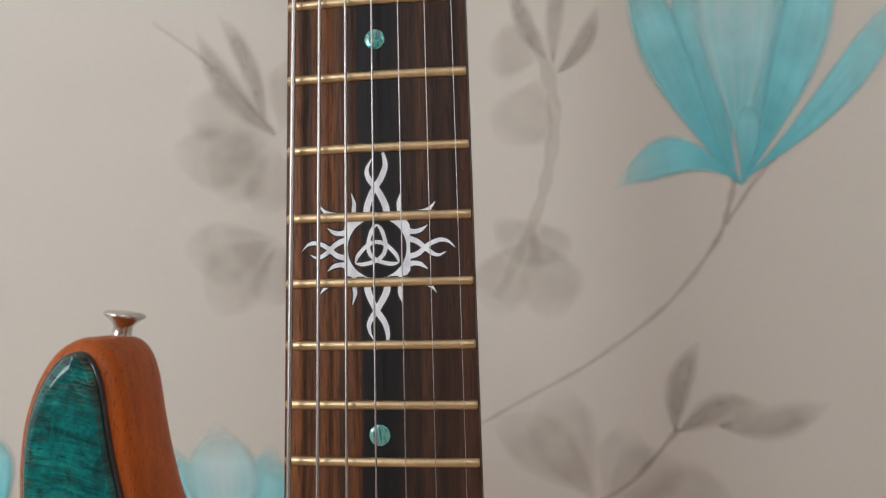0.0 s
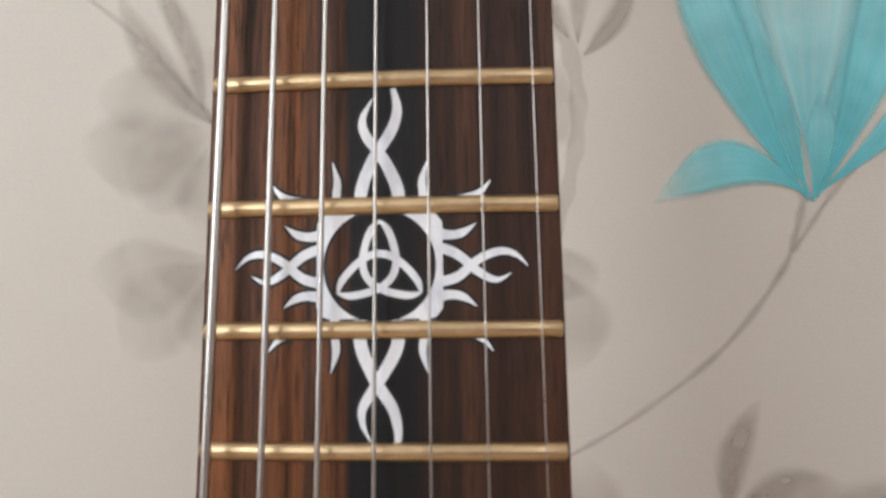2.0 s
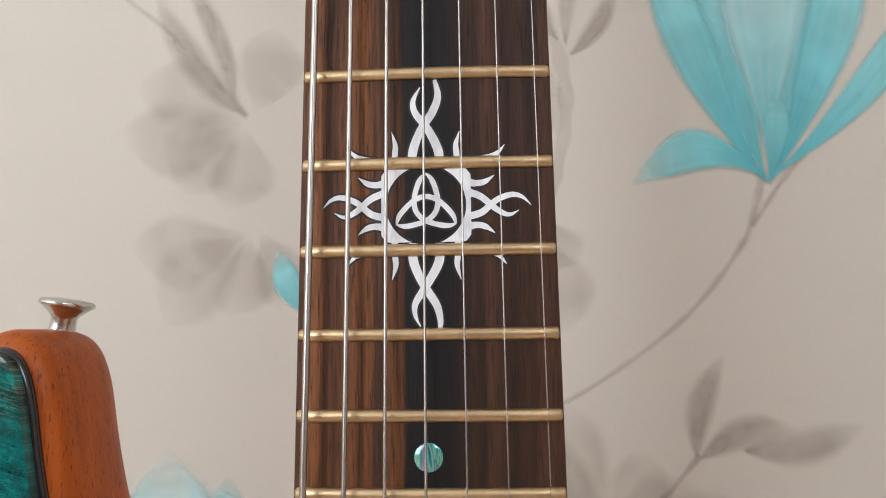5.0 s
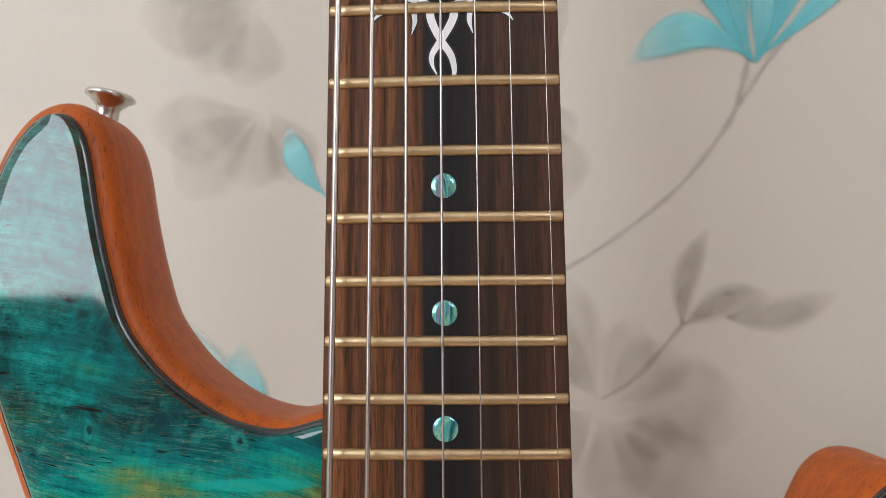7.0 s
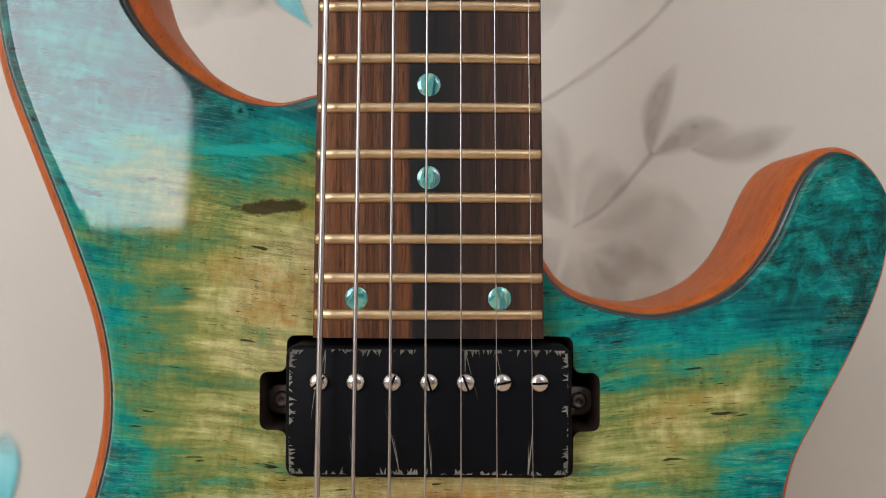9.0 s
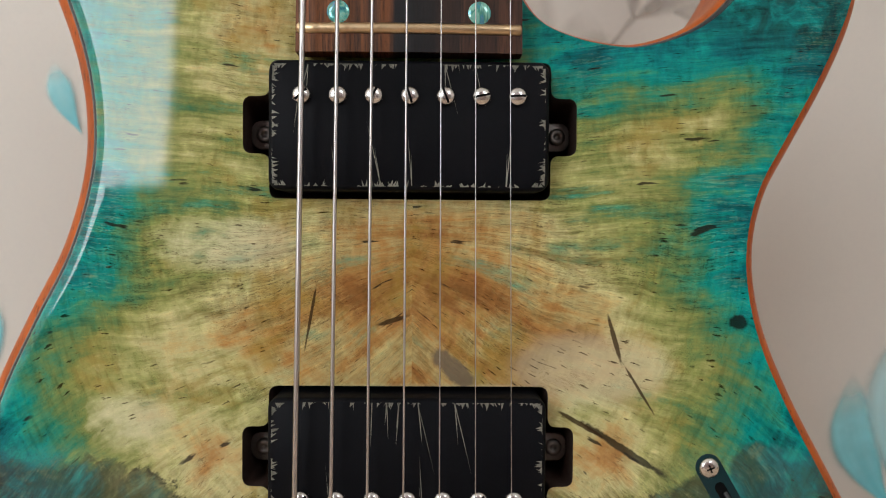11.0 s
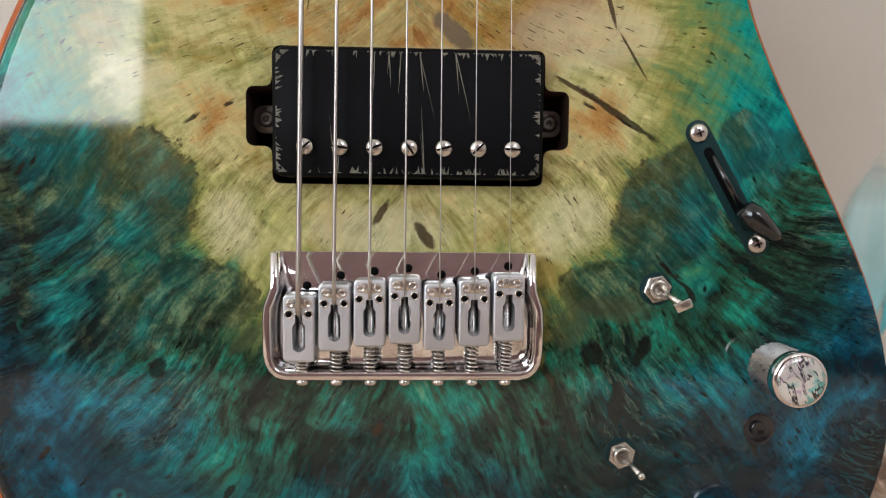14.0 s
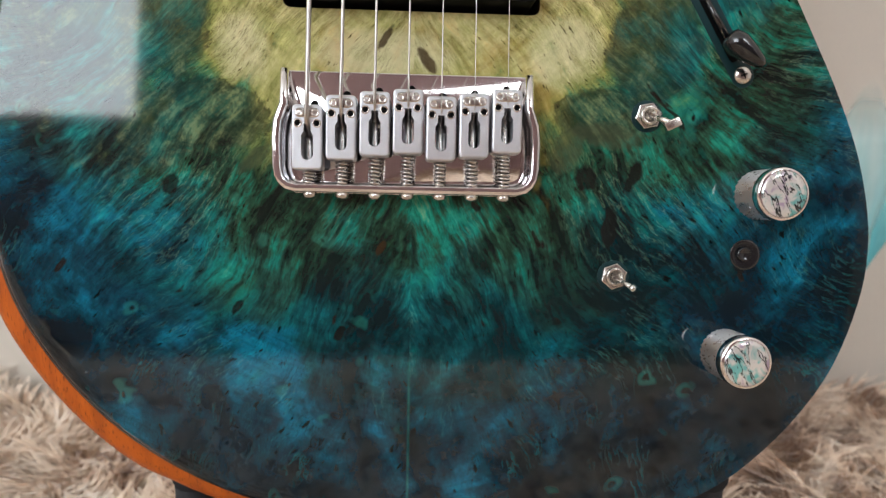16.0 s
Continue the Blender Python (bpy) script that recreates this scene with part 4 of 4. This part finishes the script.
# ---- pickups ----
def pickup(v0, v1, pole_v, seed):
    rng = random.Random(seed)
    u0, u1 = -37.2, 38.4
    outline = rounded(u0, u1, v0, v1, 3.2)
    ns = normals2(outline)
    rows = [(0, -14), (0, 6.6), (-0.35, 7.5), (-1.1, 8.0)]
    cover = part("pickup", loft([[V(*(p + q * k), w) for p, q in zip(outline, ns)] for k, w in rows], True, True), PICKUP_BLACK, guitar, "scuffed black plastic humbucker pickup")
    sharp(cover, 50)
    for s in (-1, 1):
        mid = 0.6 + s * 42.2
        vm = (v0 + v1) / 2 - 0.4
        part("mounting_ear", slab(rounded(mid - 4.4, mid + 4.2, vm - 4.2, vm + 4.2, 3.0), -10.5, -9.3, 0.3), DULL_SHADED, cover)
        part("ear_screw", lathe([(2.5, -9.3), (2.5, -8.6), (1.8, -8.1), (0.9, -8.0), (0.8, -8.6), (0.1, -8.7)], (mid + s * 0.4, vm), 16), DULL_SHADED, cover)
    for k in range(7):
        u = 0.75 + (k - 3) * 9.62
        turn = rng.uniform(0, 3.1)
        dome = lathe([(2.55, 7.8), (2.55, 8.7), (2.2, 9.3), (1.5, 9.7), (0.6, 9.85), (0.05, 9.87)], (u, pole_v), 16)
        screw = part("pole_screw", dome, NICKEL, cover)
        c, s = math.cos(turn), math.sin(turn)
        slot = slab([Vector((u + x * c - y * s, pole_v + x * s + y * c)) for x, y in ((-2.1, -0.28), (2.1, -0.28), (2.1, 0.28), (-2.1, 0.28))], 9.0, 9.9, 0.02)
        part("screw_slot", slot, HOLE_SHADE, cover)
    # scuffs: torn edges and long scratches in the plastic
    bm = bmesh.new()
    def shard(pts):
        bm.faces.new([bm.verts.new(V(x, y, 8.03)) for x, y in pts])
    def torn(x, y, dx, dy, size):
        for _ in range(13):
            a, l, h = rng.gauss(0, 0.6) * size, rng.uniform(0.1, 0.6), rng.uniform(0.15, 1.0) ** 2 * 2.2
            px, py = x + dx * a, y + dy * a
            nx, ny = -dy, dx
            k = rng.uniform(-0.9, 0.9)
            shard([(px - dx * l, py - dy * l), (px + dx * l, py + dy * l), (px + dx * (l * 0.5 + k * 0.6) + nx * h * 0.6, py + dy * (l * 0.5 + k * 0.6) + ny * h * 0.6), (px + dx * k + nx * h, py + dy * k + ny * h)])
    for x in (-22, -12, -3, 10, 20, 29):
        torn(x + rng.uniform(-3, 3), v1 - 1.15, -1, 0, 4.5)
        torn(x + rng.uniform(-4, 4), v0 + 1.15, 1, 0, 4.0)
    for y in (v0 + 7, (v0 + v1) / 2, v1 - 8):
        torn(u0 + 1.15, y, 0, -1, 3.5)
        torn(u1 - 1.15, y, 0, 1, 3.5)
    for cx, cy, s, t in ((u0, v0, 1, 1), (u1, v0, -1, 1), (u0, v1, 1, -1), (u1, v1, -1, -1)):
        for _ in range(10):
            a, b = rng.uniform(1.6, 4.2), rng.uniform(0.6, 2.6)
            shard([(cx + s * a, cy + t * 1.25), (cx + s * (a + 0.8), cy + t * 1.3), (cx + s * (a * 0.7 + 0.9), cy + t * (1.25 + b * 0.6))])
            shard([(cx + s * 1.25, cy + t * a), (cx + s * 1.3, cy + t * (a + 0.8)), (cx + s * (1.25 + b * 0.6), cy + t * (a * 0.7 + 0.9))])
    # long thin scratches, most of them in pairs that meet
    for _ in range(8):
        x, l, k = rng.uniform(-30, 32), rng.uniform(10, 22), rng.uniform(-0.3, 0.3)
        down = rng.choice((-1, 1))
        y = v1 - 1.3 if down > 0 else v0 + 1.3
        for q in (k, k * 0.4 + rng.uniform(-0.12, 0.12)):
            w = rng.uniform(0.08, 0.2)
            shard([(x, y), (x + w * 2, y), (x + w * 1.5 + q * l * 0.5, y - down * l * 0.5), (x + q * l, y - down * l)])
            l *= 0.6
    part("scuffing", bm, SCUFF, cover, "pale torn scuffs and scratches", smooth=False, recalc=False)
    return cover


pickup(119.4, 154.4, 144.8, 3)
pickup(27.6, 63.4, 35.9, 8)

# ---- bridge ----
def bridge_outline(grow=0.0):
    half = [(37.6, 6.5), (37.9, -4), (39.6, -9), (40.0, -14), (39.9, -22.5), (39.4, -25.4), (38.2, -27.8), (36.2, -29.5), (33.5, -30.3)]
    right = [(u - 0.2, v) for u, v in half]
    left = [(-u - 0.4, v) for u, v in reversed(half)]
    pts = [(-38.0, 6.5)] + [(37.4, 6.5)] + right[1:] + left[:-1]
    return [Vector(p) for p in reversed(pts)]


plate = sharp(part("bridge", slab(bridge_outline(), 0.0, 2.4, 0.4), CHROME, guitar, "polished chrome fixed bridge plate"), 30)
def wall_strip():
    """The raised rim of the bridge round three sides."""
    path = [Vector(p) for p in ((-38.0, 6.3), (-38.1, -4), (-39.9, -9), (-40.3, -14), (-40.1, -22.5), (-39.6, -25.4), (-38.4, -27.7), (-36.4, -29.4), (-33.5, -30.1), (33.0, -30.1), (35.9, -29.4), (37.9, -27.7), (39.1, -25.4), (39.6, -22.5), (39.8, -14), (39.4, -9), (37.6, -4), (37.4, 6.3))]
    rings = []
    for i, p in enumerate(path):
        d = (path[min(i + 1, len(path) - 1)] - path[max(i - 1, 0)]).normalized()
        q = Vector((-d.y, d.x))
        k = 1.15 if 0 < i < len(path) - 1 else 1.0
        t, hi = 2.3, 8.2 if i not in (0, len(path) - 1) else 7.2
        rings.append([V(*(p + q * a * k), w) for a, w in ((0.0, 2.3), (0.0, hi - 0.5), (0.5, hi), (t - 0.5, hi), (t, hi - 0.5), (t, 2.3))])
    return loft(rings, True, True)


part("bridge_rim", wall_strip(), CHROME, plate)
STRINGS = [(0.74, -4.9), (0.53, -1.9), (0.40, -0.6), (0.29, 0.3), (0.18, -1.5), (0.13, -0.4), (0.10, 1.1)]   # radius, front end of its saddle


def saddle_mesh(u, v1):
    """A saddle block with a long slot, open through its top."""
    v0 = v1 - 18.9
    h = 4.45
    outer = rounded(u - h, u + h, v0, v1, 1.3, 4)
    slot = [Vector((u + 1.75 * math.cos(a), v0 + 4.6 + 1.75 * math.sin(a))) for a in [math.pi + math.pi * k / 8 for k in range(9)]] + \
           [Vector((u + 1.75, v1 - 8.9)), Vector((u + 1.0, v1 - 7.7)), Vector((u + 1.0, v1 - 5.6)), Vector((u - 1.0, v1 - 5.6)), Vector((u - 1.0, v1 - 7.7)), Vector((u - 1.75, v1 - 8.9))]
    from mathutils.geometry import delaunay_2d_cdt
    inner = [p - q * 0.6 for p, q in zip(outer, normals2(outer))]
    pts = inner + slot
    edges = [(i, (i + 1) % len(inner)) for i in range(len(inner))] + [(len(inner) + i, len(inner) + (i + 1) % len(slot)) for i in range(len(slot))]
    verts, _, faces, _, _, _ = delaunay_2d_cdt(pts, edges, [], 0, 1e-5)
    bm = bmesh.new()
    made = [bm.verts.new(V(p.x, p.y, 12.0)) for p in verts]
    for f in faces:
        c = sum((verts[i] for i in f), Vector((0, 0))) / len(f)
        if inside(c, inner) and not inside(c, slot):
            bm.faces.new([made[i] for i in f])
    ns = normals2(outer)
    sides = loft([[V(*(p + q * k), w) for p, q in zip(outer, ns)] for k, w in ((-0.6, 12.0), (-0.2, 11.8), (0, 11.3), (0, 5.2))])
    well = loft([[V(p.x, p.y, w) for p in slot] for w in (12.0, 5.2)])
    out = merge(bm, sides, well)
    bmesh.ops.remove_doubles(out, verts=out.verts, dist=2e-6)
    return out


def coil(u, v0, v1, w, r, turns):
    path = [V(u + r * math.cos(a), v0 + (v1 - v0) * k / (turns * 10), w + r * math.sin(a)) for k, a in [(k, 2 * math.pi * k / 10) for k in range(turns * 10 + 1)]]
    return tube(path, 0.00032, 5)


def along_v(profile, u, w, steps=14):
    """A turned piece about an axis up the guitar: profile of (radius, v)."""
    return loft([[V(u + r * math.cos(a), v, w + r * math.sin(a)) for a in [2 * math.pi * k / steps for k in range(steps)]] for r, v in profile], True, True)


for k, (rad, front) in enumerate(STRINGS):
    u = -0.15 + (k - 3) * 9.72
    saddle = sharp(part("saddle", saddle_mesh(u, front), SATIN, plate, "satin chrome string saddle"), 18)
    end = front - 18.9
    for s in (-1, 1):
        part("height_screw", lathe([(1.3, 11.2), (1.3, 12.12), (1.1, 12.2), (0.8, 12.15), (0.75, 11.4), (0.05, 11.4)], (u + s * 2.75, front - 5.4), 12), NICKEL, plate)
        part("hex_socket", lathe([(0.85, 12.0), (0.85, 12.23), (0.05, 12.24)], (u + s * 2.75, front - 5.4), 6), HOLE_SHADE, plate)
        part("roller_pin", lathe([(1.25, 11.5), (1.25, 12.25), (0.9, 12.35), (0.62, 12.1), (0.1, 12.0)], (u + s * 2.3, front - 2.4), 12), NICKEL, plate)
    part("string_roller", slab(rounded(u - 3.5, u + 3.5, front - 3.8, front - 1.0, 1.3), 11.6, 12.14, 0.15), NICKEL, plate)
    part("saddle_spring", coil(u, -27.4, end + 0.1, 6.6, 1.75, max(4, int((end + 27.4) / 1.05))), NICKEL, plate)
    part("intonation_screw", along_v([(1.05, -27.5), (1.05, end + 14.0)], u, 6.6, 10), NICKEL, plate)
    part("screw_head", along_v([(2.1, -30.0), (2.1, -31.2), (1.5, -31.9), (0.1, -32.0)], u, 5.6), NICKEL, plate)
    # the string: out of the slot, over the roller, up to the nut
    un = MID + (k - 3) * 6.75
    w_s = 12.55 + rad
    rise = 15.2 + rad * 0.5
    line = [V(u, front - 9.0, 6.0), V(u, front - 6.6, 10.2), V(u, front - 4.6, w_s - 0.5), V(u, front - 3.2, w_s), V(u + (un - u) * 0.02, front + 6, w_s + 0.05)]
    line += [V(u + (un - u) * t, front + (652 - front) * t, w_s + (rise - w_s) * t) for t in (0.25, 0.5, 0.75, 1.0)]
    part("string", tube(line, rad / 1000, 10), WOUND if k < 4 else PLAIN_WIRE, guitar, "wound nickel guitar string" if k < 4 else "thin plain steel guitar string")
    part("string_hole", lathe([(1.25, 2.3), (1.25, 2.45), (0.1, 2.46)], (u + 0.9, front + 1.4), 14), HOLE_SHADE, plate)

# ---- knobs and switches ----
def knob_mesh(c, r, h):
    """A knurled barrel: rows of small pyramids stand out of the side."""
    steps, rows = 56, 15
    rings = [[V(c[0] + (r - 0.4) * math.cos(a), c[1] + (r - 0.4) * math.sin(a), 0.5) for a in [2 * math.pi * k / steps for k in range(steps)]]]
    for j in range(rows + 1):
        ring_ = []
        for k in range(steps):
            a = 2 * math.pi * k / steps
            q = r + (0.15 if (j + k) % 2 else -0.45)
            ring_.append(V(c[0] + q * math.cos(a), c[1] + q * math.sin(a), 0.7 + (h - 4.2) * j / rows))
        rings.append(ring_)
    return loft(rings, True, True)


for c in ((111.4, -28.0), (102.4, -78.8)):
    knob = part("knob", knob_mesh(c, 7.7, 16.2), KNURL, guitar, "knurled chrome knob with a shell cap", smooth=False)
    part("knob_rim", lathe([(7.7, 12.4), (8.05, 12.8), (8.05, 15.4), (7.7, 16.0), (7.1, 16.25), (6.7, 16.1), (6.6, 15.9), (0.1, 15.9)], c, 40), CHROME, knob)
    part("shell_cap", lathe([(7.15, 15.7), (7.05, 16.2), (5.0, 16.34), (0.1, 16.38)], c, 32), SHELL_CAP, knob, "abalone shell inlay")


def hexagon(c, r, turn):
    return [Vector((c[0] + r * math.cos(radians(turn + 60 * k)), c[1] + r * math.sin(radians(turn + 60 * k)))) for k in range(6)]


def toggle(c, tip, flat, turn):
    nut = sharp(part("toggle_switch", slab(hexagon(c, 4.3, turn), 0.0, 2.0, 0.35), NICKEL, guitar, "small nickel toggle switch with a hexagon nut", smooth=True), 25)
    part("bushing", lathe([(3.0, 1.6), (3.0, 3.4), (2.7, 3.7), (2.0, 3.6), (1.8, 3.0), (0.1, 2.8)], c, 20), NICKEL, nut)
    part("washer", lathe([(5.0, 0.0), (5.0, 0.25), (4.8, 0.35), (3.5, 0.35)], c, 28), SLOT_TEAL, nut)
    a, b = V(*c, 2.9), V(*tip)
    if flat:
        d = (b - a)
        mid = a + d * 0.92
        part("lever", tube([a, mid], [0.0008, 0.0009], 10), NICKEL, nut)
        ca, sa = math.cos(radians(24)), math.sin(radians(24))
        face = [Vector((tip[0] + q.x * ca - q.y * sa, tip[1] + q.x * sa + q.y * ca)) for q in rounded(-2.5, 2.5, -1.4, 1.4, 0.5, 3)]
        bm = slab(face, tip[2] - 1.4, tip[2] + 0.2, 0.3)
        part("lever_tip", bm, NICKEL, nut, "flattened bat tip")
    else:
        d = (b - a).normalized()
        part("lever", tube([a, b], [0.0006, 0.0008], 10), NICKEL, nut)
        part("lever_tip", tube([b - d * 0.0012, b - d * 0.0009, b - d * 0.0004, b + d * 0.0002, b + d * 0.0007, b + d * 0.001], [0.0003, 0.0009, 0.0012, 0.0012, 0.0008, 0.0002], 12), NICKEL, nut, "small ball tip")


toggle((74.8, -4.1), (79.2, -7.6, 11.0), True, 12)
toggle((65.6, -54.6), (68.4, -57.2, 11.5), False, 20)

# blade switch in a slanted slot
S_TOP, S_BOT = Vector((86.0, 42.2)), Vector((105.0, 9.5))
axis = (S_BOT - S_TOP).normalized()
cross = Vector((-axis.y, axis.x))
def along(a, b, w):
    """A rounded strip along the switch from a to b millimetres below its upper screw."""
    pts = rounded(a, b, -w, w, w * 0.98, 6)
    return [S_TOP + axis * p.x + cross * p.y for p in pts]


blade = part("blade_switch", slab(along(-3.9, 41.7, 3.7), 0.0, 0.2, 0.15), SLOT_TEAL, guitar, "five way blade switch with a black tip in a recessed slot")
part("slot", slab(along(5.0, 33.0, 1.5), 0.15, 0.3, 0.05), HOLE_SHADE, blade)
for p in (S_TOP, S_BOT):
    part("screw", lathe([(2.9, 0.25), (2.9, 0.7), (2.2, 1.3), (1.1, 1.5), (0.05, 1.5)], p, 20), NICKEL, blade)
    for turn in (0.4, 0.4 + math.pi / 2):
        c, s = math.cos(turn), math.sin(turn)
        part("screw_slot", slab([Vector((p.x + x * c - y * s, p.y + x * s + y * c)) for x, y in ((-1.2, -0.22), (1.2, -0.22), (1.2, 0.22), (-1.2, 0.22))], 1.2, 1.54, 0.02), HOLE_SHADE, blade)
part("contact_arm", tube([V(*(S_TOP + axis * 8.0 + cross * 0.4), 0.6), V(*(S_TOP + axis * 26.0), 2.2)], [0.0009, 0.0012], 8), BLACK_PLASTIC, blade)
part("lever", tube([V(*(S_TOP + axis * 27.0), 0.2), V(*(S_TOP + axis * 28.0), 5.0)], 0.0012, 8), NICKEL, blade)
tip0, tip1 = V(97.6, 20.4, 5.0), V(108.0, 11.2, 7.6)
part("switch_tip", tube([tip0.lerp(tip1, t) for t in (0, 0.06, 0.3, 0.62, 0.9, 1.0)], [0.0020, 0.0034, 0.0040, 0.0031, 0.0020, 0.0009], 16), BLACK_PLASTIC, blade, "tapered black plastic tip")
# recessed push button
well = part("push_button", lathe([(5.0, 0.0), (4.8, 0.25), (4.0, 0.15), (3.7, 0.1)], (108.4, -47.2), 28), BLACK_LINE, guitar, "small black recessed push button")
part("button_well", lathe([(3.7, 0.06), (3.5, 0.08), (0.1, 0.09)], (108.4, -47.2), 24), HOLE_SHADE, well)
part("button_ring", lathe([(2.3, 0.1), (2.3, 0.9), (1.9, 1.1), (1.6, 0.9), (0.1, 0.8)], (108.0, -47.0), 20), BLACK_PLASTIC, well)

# strap button on the upper horn: a turned piece whose axis points up off the horn
def strap_button(base, direction, size=1.0):
    d = Vector(direction).normalized()
    side = d.orthogonal().normalized()
    up = d.cross(side)
    rings = []
    for r, h in ((4.4, -1.0), (4.4, 0.6), (3.7, 1.0), (3.0, 2.4), (2.9, 5.6), (3.4, 6.6), (5.2, 8.2), (6.3, 8.9), (6.4, 9.6), (5.9, 10.2), (3.0, 10.6), (0.1, 10.7)):
        rings.append([Vector(base) + (side * math.cos(a) + up * math.sin(a)) * r * size / 1000 + d * h * size / 1000 for a in [2 * math.pi * k / 24 for k in range(24)]])
    return part("strap_button", loft(rings, True, True), NICKEL, guitar, "worn nickel strap button")


strap_button(V(-104.0, 305.2, -27), (0.16, 0.0, 1.0), 1.12)
jack = part("output_jack", slab([Vector((0, 0))] * 0 + rounded(-5, 5, -5, 5, 4.8), 0, 1.4, 0.3), NICKEL, guitar, "small nickel jack plate on the body's side")
jack.matrix_local = Matrix.Translation(V(146.5, -78.0, -20)) @ pose(0, 0, 0, 0, 28, 0) @ pose(0, 0, 0, 0, 0, 90)

# ---- stand and rug ----
stand = new("guitar_stand")
tagged(stand, "black padded guitar stand on the shaggy rug", "stand")
gm = guitar.matrix_world
def on_guitar(u, v, w):
    return gm @ V(u, v, w)


for u, vb in ((-74.5, -121.5), (113.0, -122.5)):
    arm0, arm1 = on_guitar(u, vb - 7.4, -52), on_guitar(u, vb - 7.4, -24)
    part("cradle_arm", tube([arm0, arm0.lerp(arm1, 0.06), arm0.lerp(arm1, 0.94), arm1], [0.0050, 0.0062, 0.0062, 0.0056], 16), RUBBER, stand, "foam padded cradle arm")
    top_ = on_guitar(u, vb - 4.0, -30)
    foot = Vector((u / 1000, top_.y + 0.004, 0.006))
    part("leg", tube([top_, foot], 0.0066, 14), RUBBER, stand, "black tube leg")
    part("rubber_foot", tube([foot + Vector((0, 0, 0.014)), foot + Vector((0, 0, -0.006))], 0.010, 14), RUBBER, stand)
mid_l, mid_r = on_guitar(-78.5, -160, -20), on_guitar(118, -160, -20)
part("cross_bar", tube([mid_l, mid_r], 0.0055, 12), RUBBER, stand)
hinge = mid_l.lerp(mid_r, 0.5)
part("rear_leg", tube([hinge, Vector((0.02, 0.20, 0.006))], 0.0068, 12), RUBBER, stand)
part("rubber_foot", tube([Vector((0.02, 0.20, 0.020)), Vector((0.02, 0.20, 0.0))], 0.010, 14), RUBBER, stand)


def pile(x, y):
    """Height of the rug's pile, in tufts."""
    return 0.016 + 0.018 * noise.noise(Vector((x * 11, y * 11, 0.3))) + 0.016 * noise.noise(Vector((x * 36, y * 36, 2.0)))


def rug():
    rng = np.random.default_rng(5)
    verts, faces, tips = [], [], []
    # backing
    nx, ny = 230, 170
    x0, x1, y0, y1 = -1.1, 1.2, -1.5, WALL_Y - 0.004
    for j in range(ny + 1):
        for i in range(nx + 1):
            x, y = x0 + (x1 - x0) * i / nx, y0 + (y1 - y0) * j / ny
            verts.append((x, y, max(0.003, pile(x, y) - 0.004)))
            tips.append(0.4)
    for j in range(ny):
        for i in range(nx):
            a = j * (nx + 1) + i
            faces.append((a, a + 1, a + nx + 2, a + nx + 1))
    # locks of wool, dense near the guitar, in leaning clumps
    for count, (xa, xb, ya, yb), w in ((52000, (-0.5, 0.6, -0.06, WALL_Y - 0.012), 0.0008), (12000, (x0, x1, -0.8, 0.2), 0.0028)):
        for x, y, a, l, k in zip(rng.uniform(xa, xb, count), rng.uniform(ya, yb, count), rng.uniform(0, 6.28, count), rng.uniform(0.012, 0.028, count), rng.uniform(0.7, 1.5, count)):
            lean = 6.3 * noise.noise(Vector((x * 17, y * 17, 5.0))) + 0.5 * math.sin(a)
            dx, dy = math.cos(lean) * k, math.sin(lean) * k
            z = max(0.002, pile(x, y) - 0.006)
            px, py = -math.sin(a) * w, math.cos(a) * w
            s = len(verts)
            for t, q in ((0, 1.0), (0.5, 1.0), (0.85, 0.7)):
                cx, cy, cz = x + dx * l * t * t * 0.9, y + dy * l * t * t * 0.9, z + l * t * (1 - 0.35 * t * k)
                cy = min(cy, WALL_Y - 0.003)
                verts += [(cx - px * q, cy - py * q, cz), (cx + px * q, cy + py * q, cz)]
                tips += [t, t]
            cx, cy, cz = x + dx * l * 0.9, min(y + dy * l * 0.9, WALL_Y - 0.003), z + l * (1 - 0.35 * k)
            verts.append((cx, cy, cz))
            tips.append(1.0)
            faces += [(s, s + 1, s + 3, s + 2), (s + 2, s + 3, s + 5, s + 4), (s + 4, s + 5, s + 6)]
    me = bpy.data.meshes.new("rug")
    me.from_pydata(verts, [], faces)
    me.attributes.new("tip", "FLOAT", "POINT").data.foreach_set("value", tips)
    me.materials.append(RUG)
    return tagged(new("shaggy_rug", me), "cream and brown shaggy wool rug on the floor", "rug", kind="stuff")


rug()
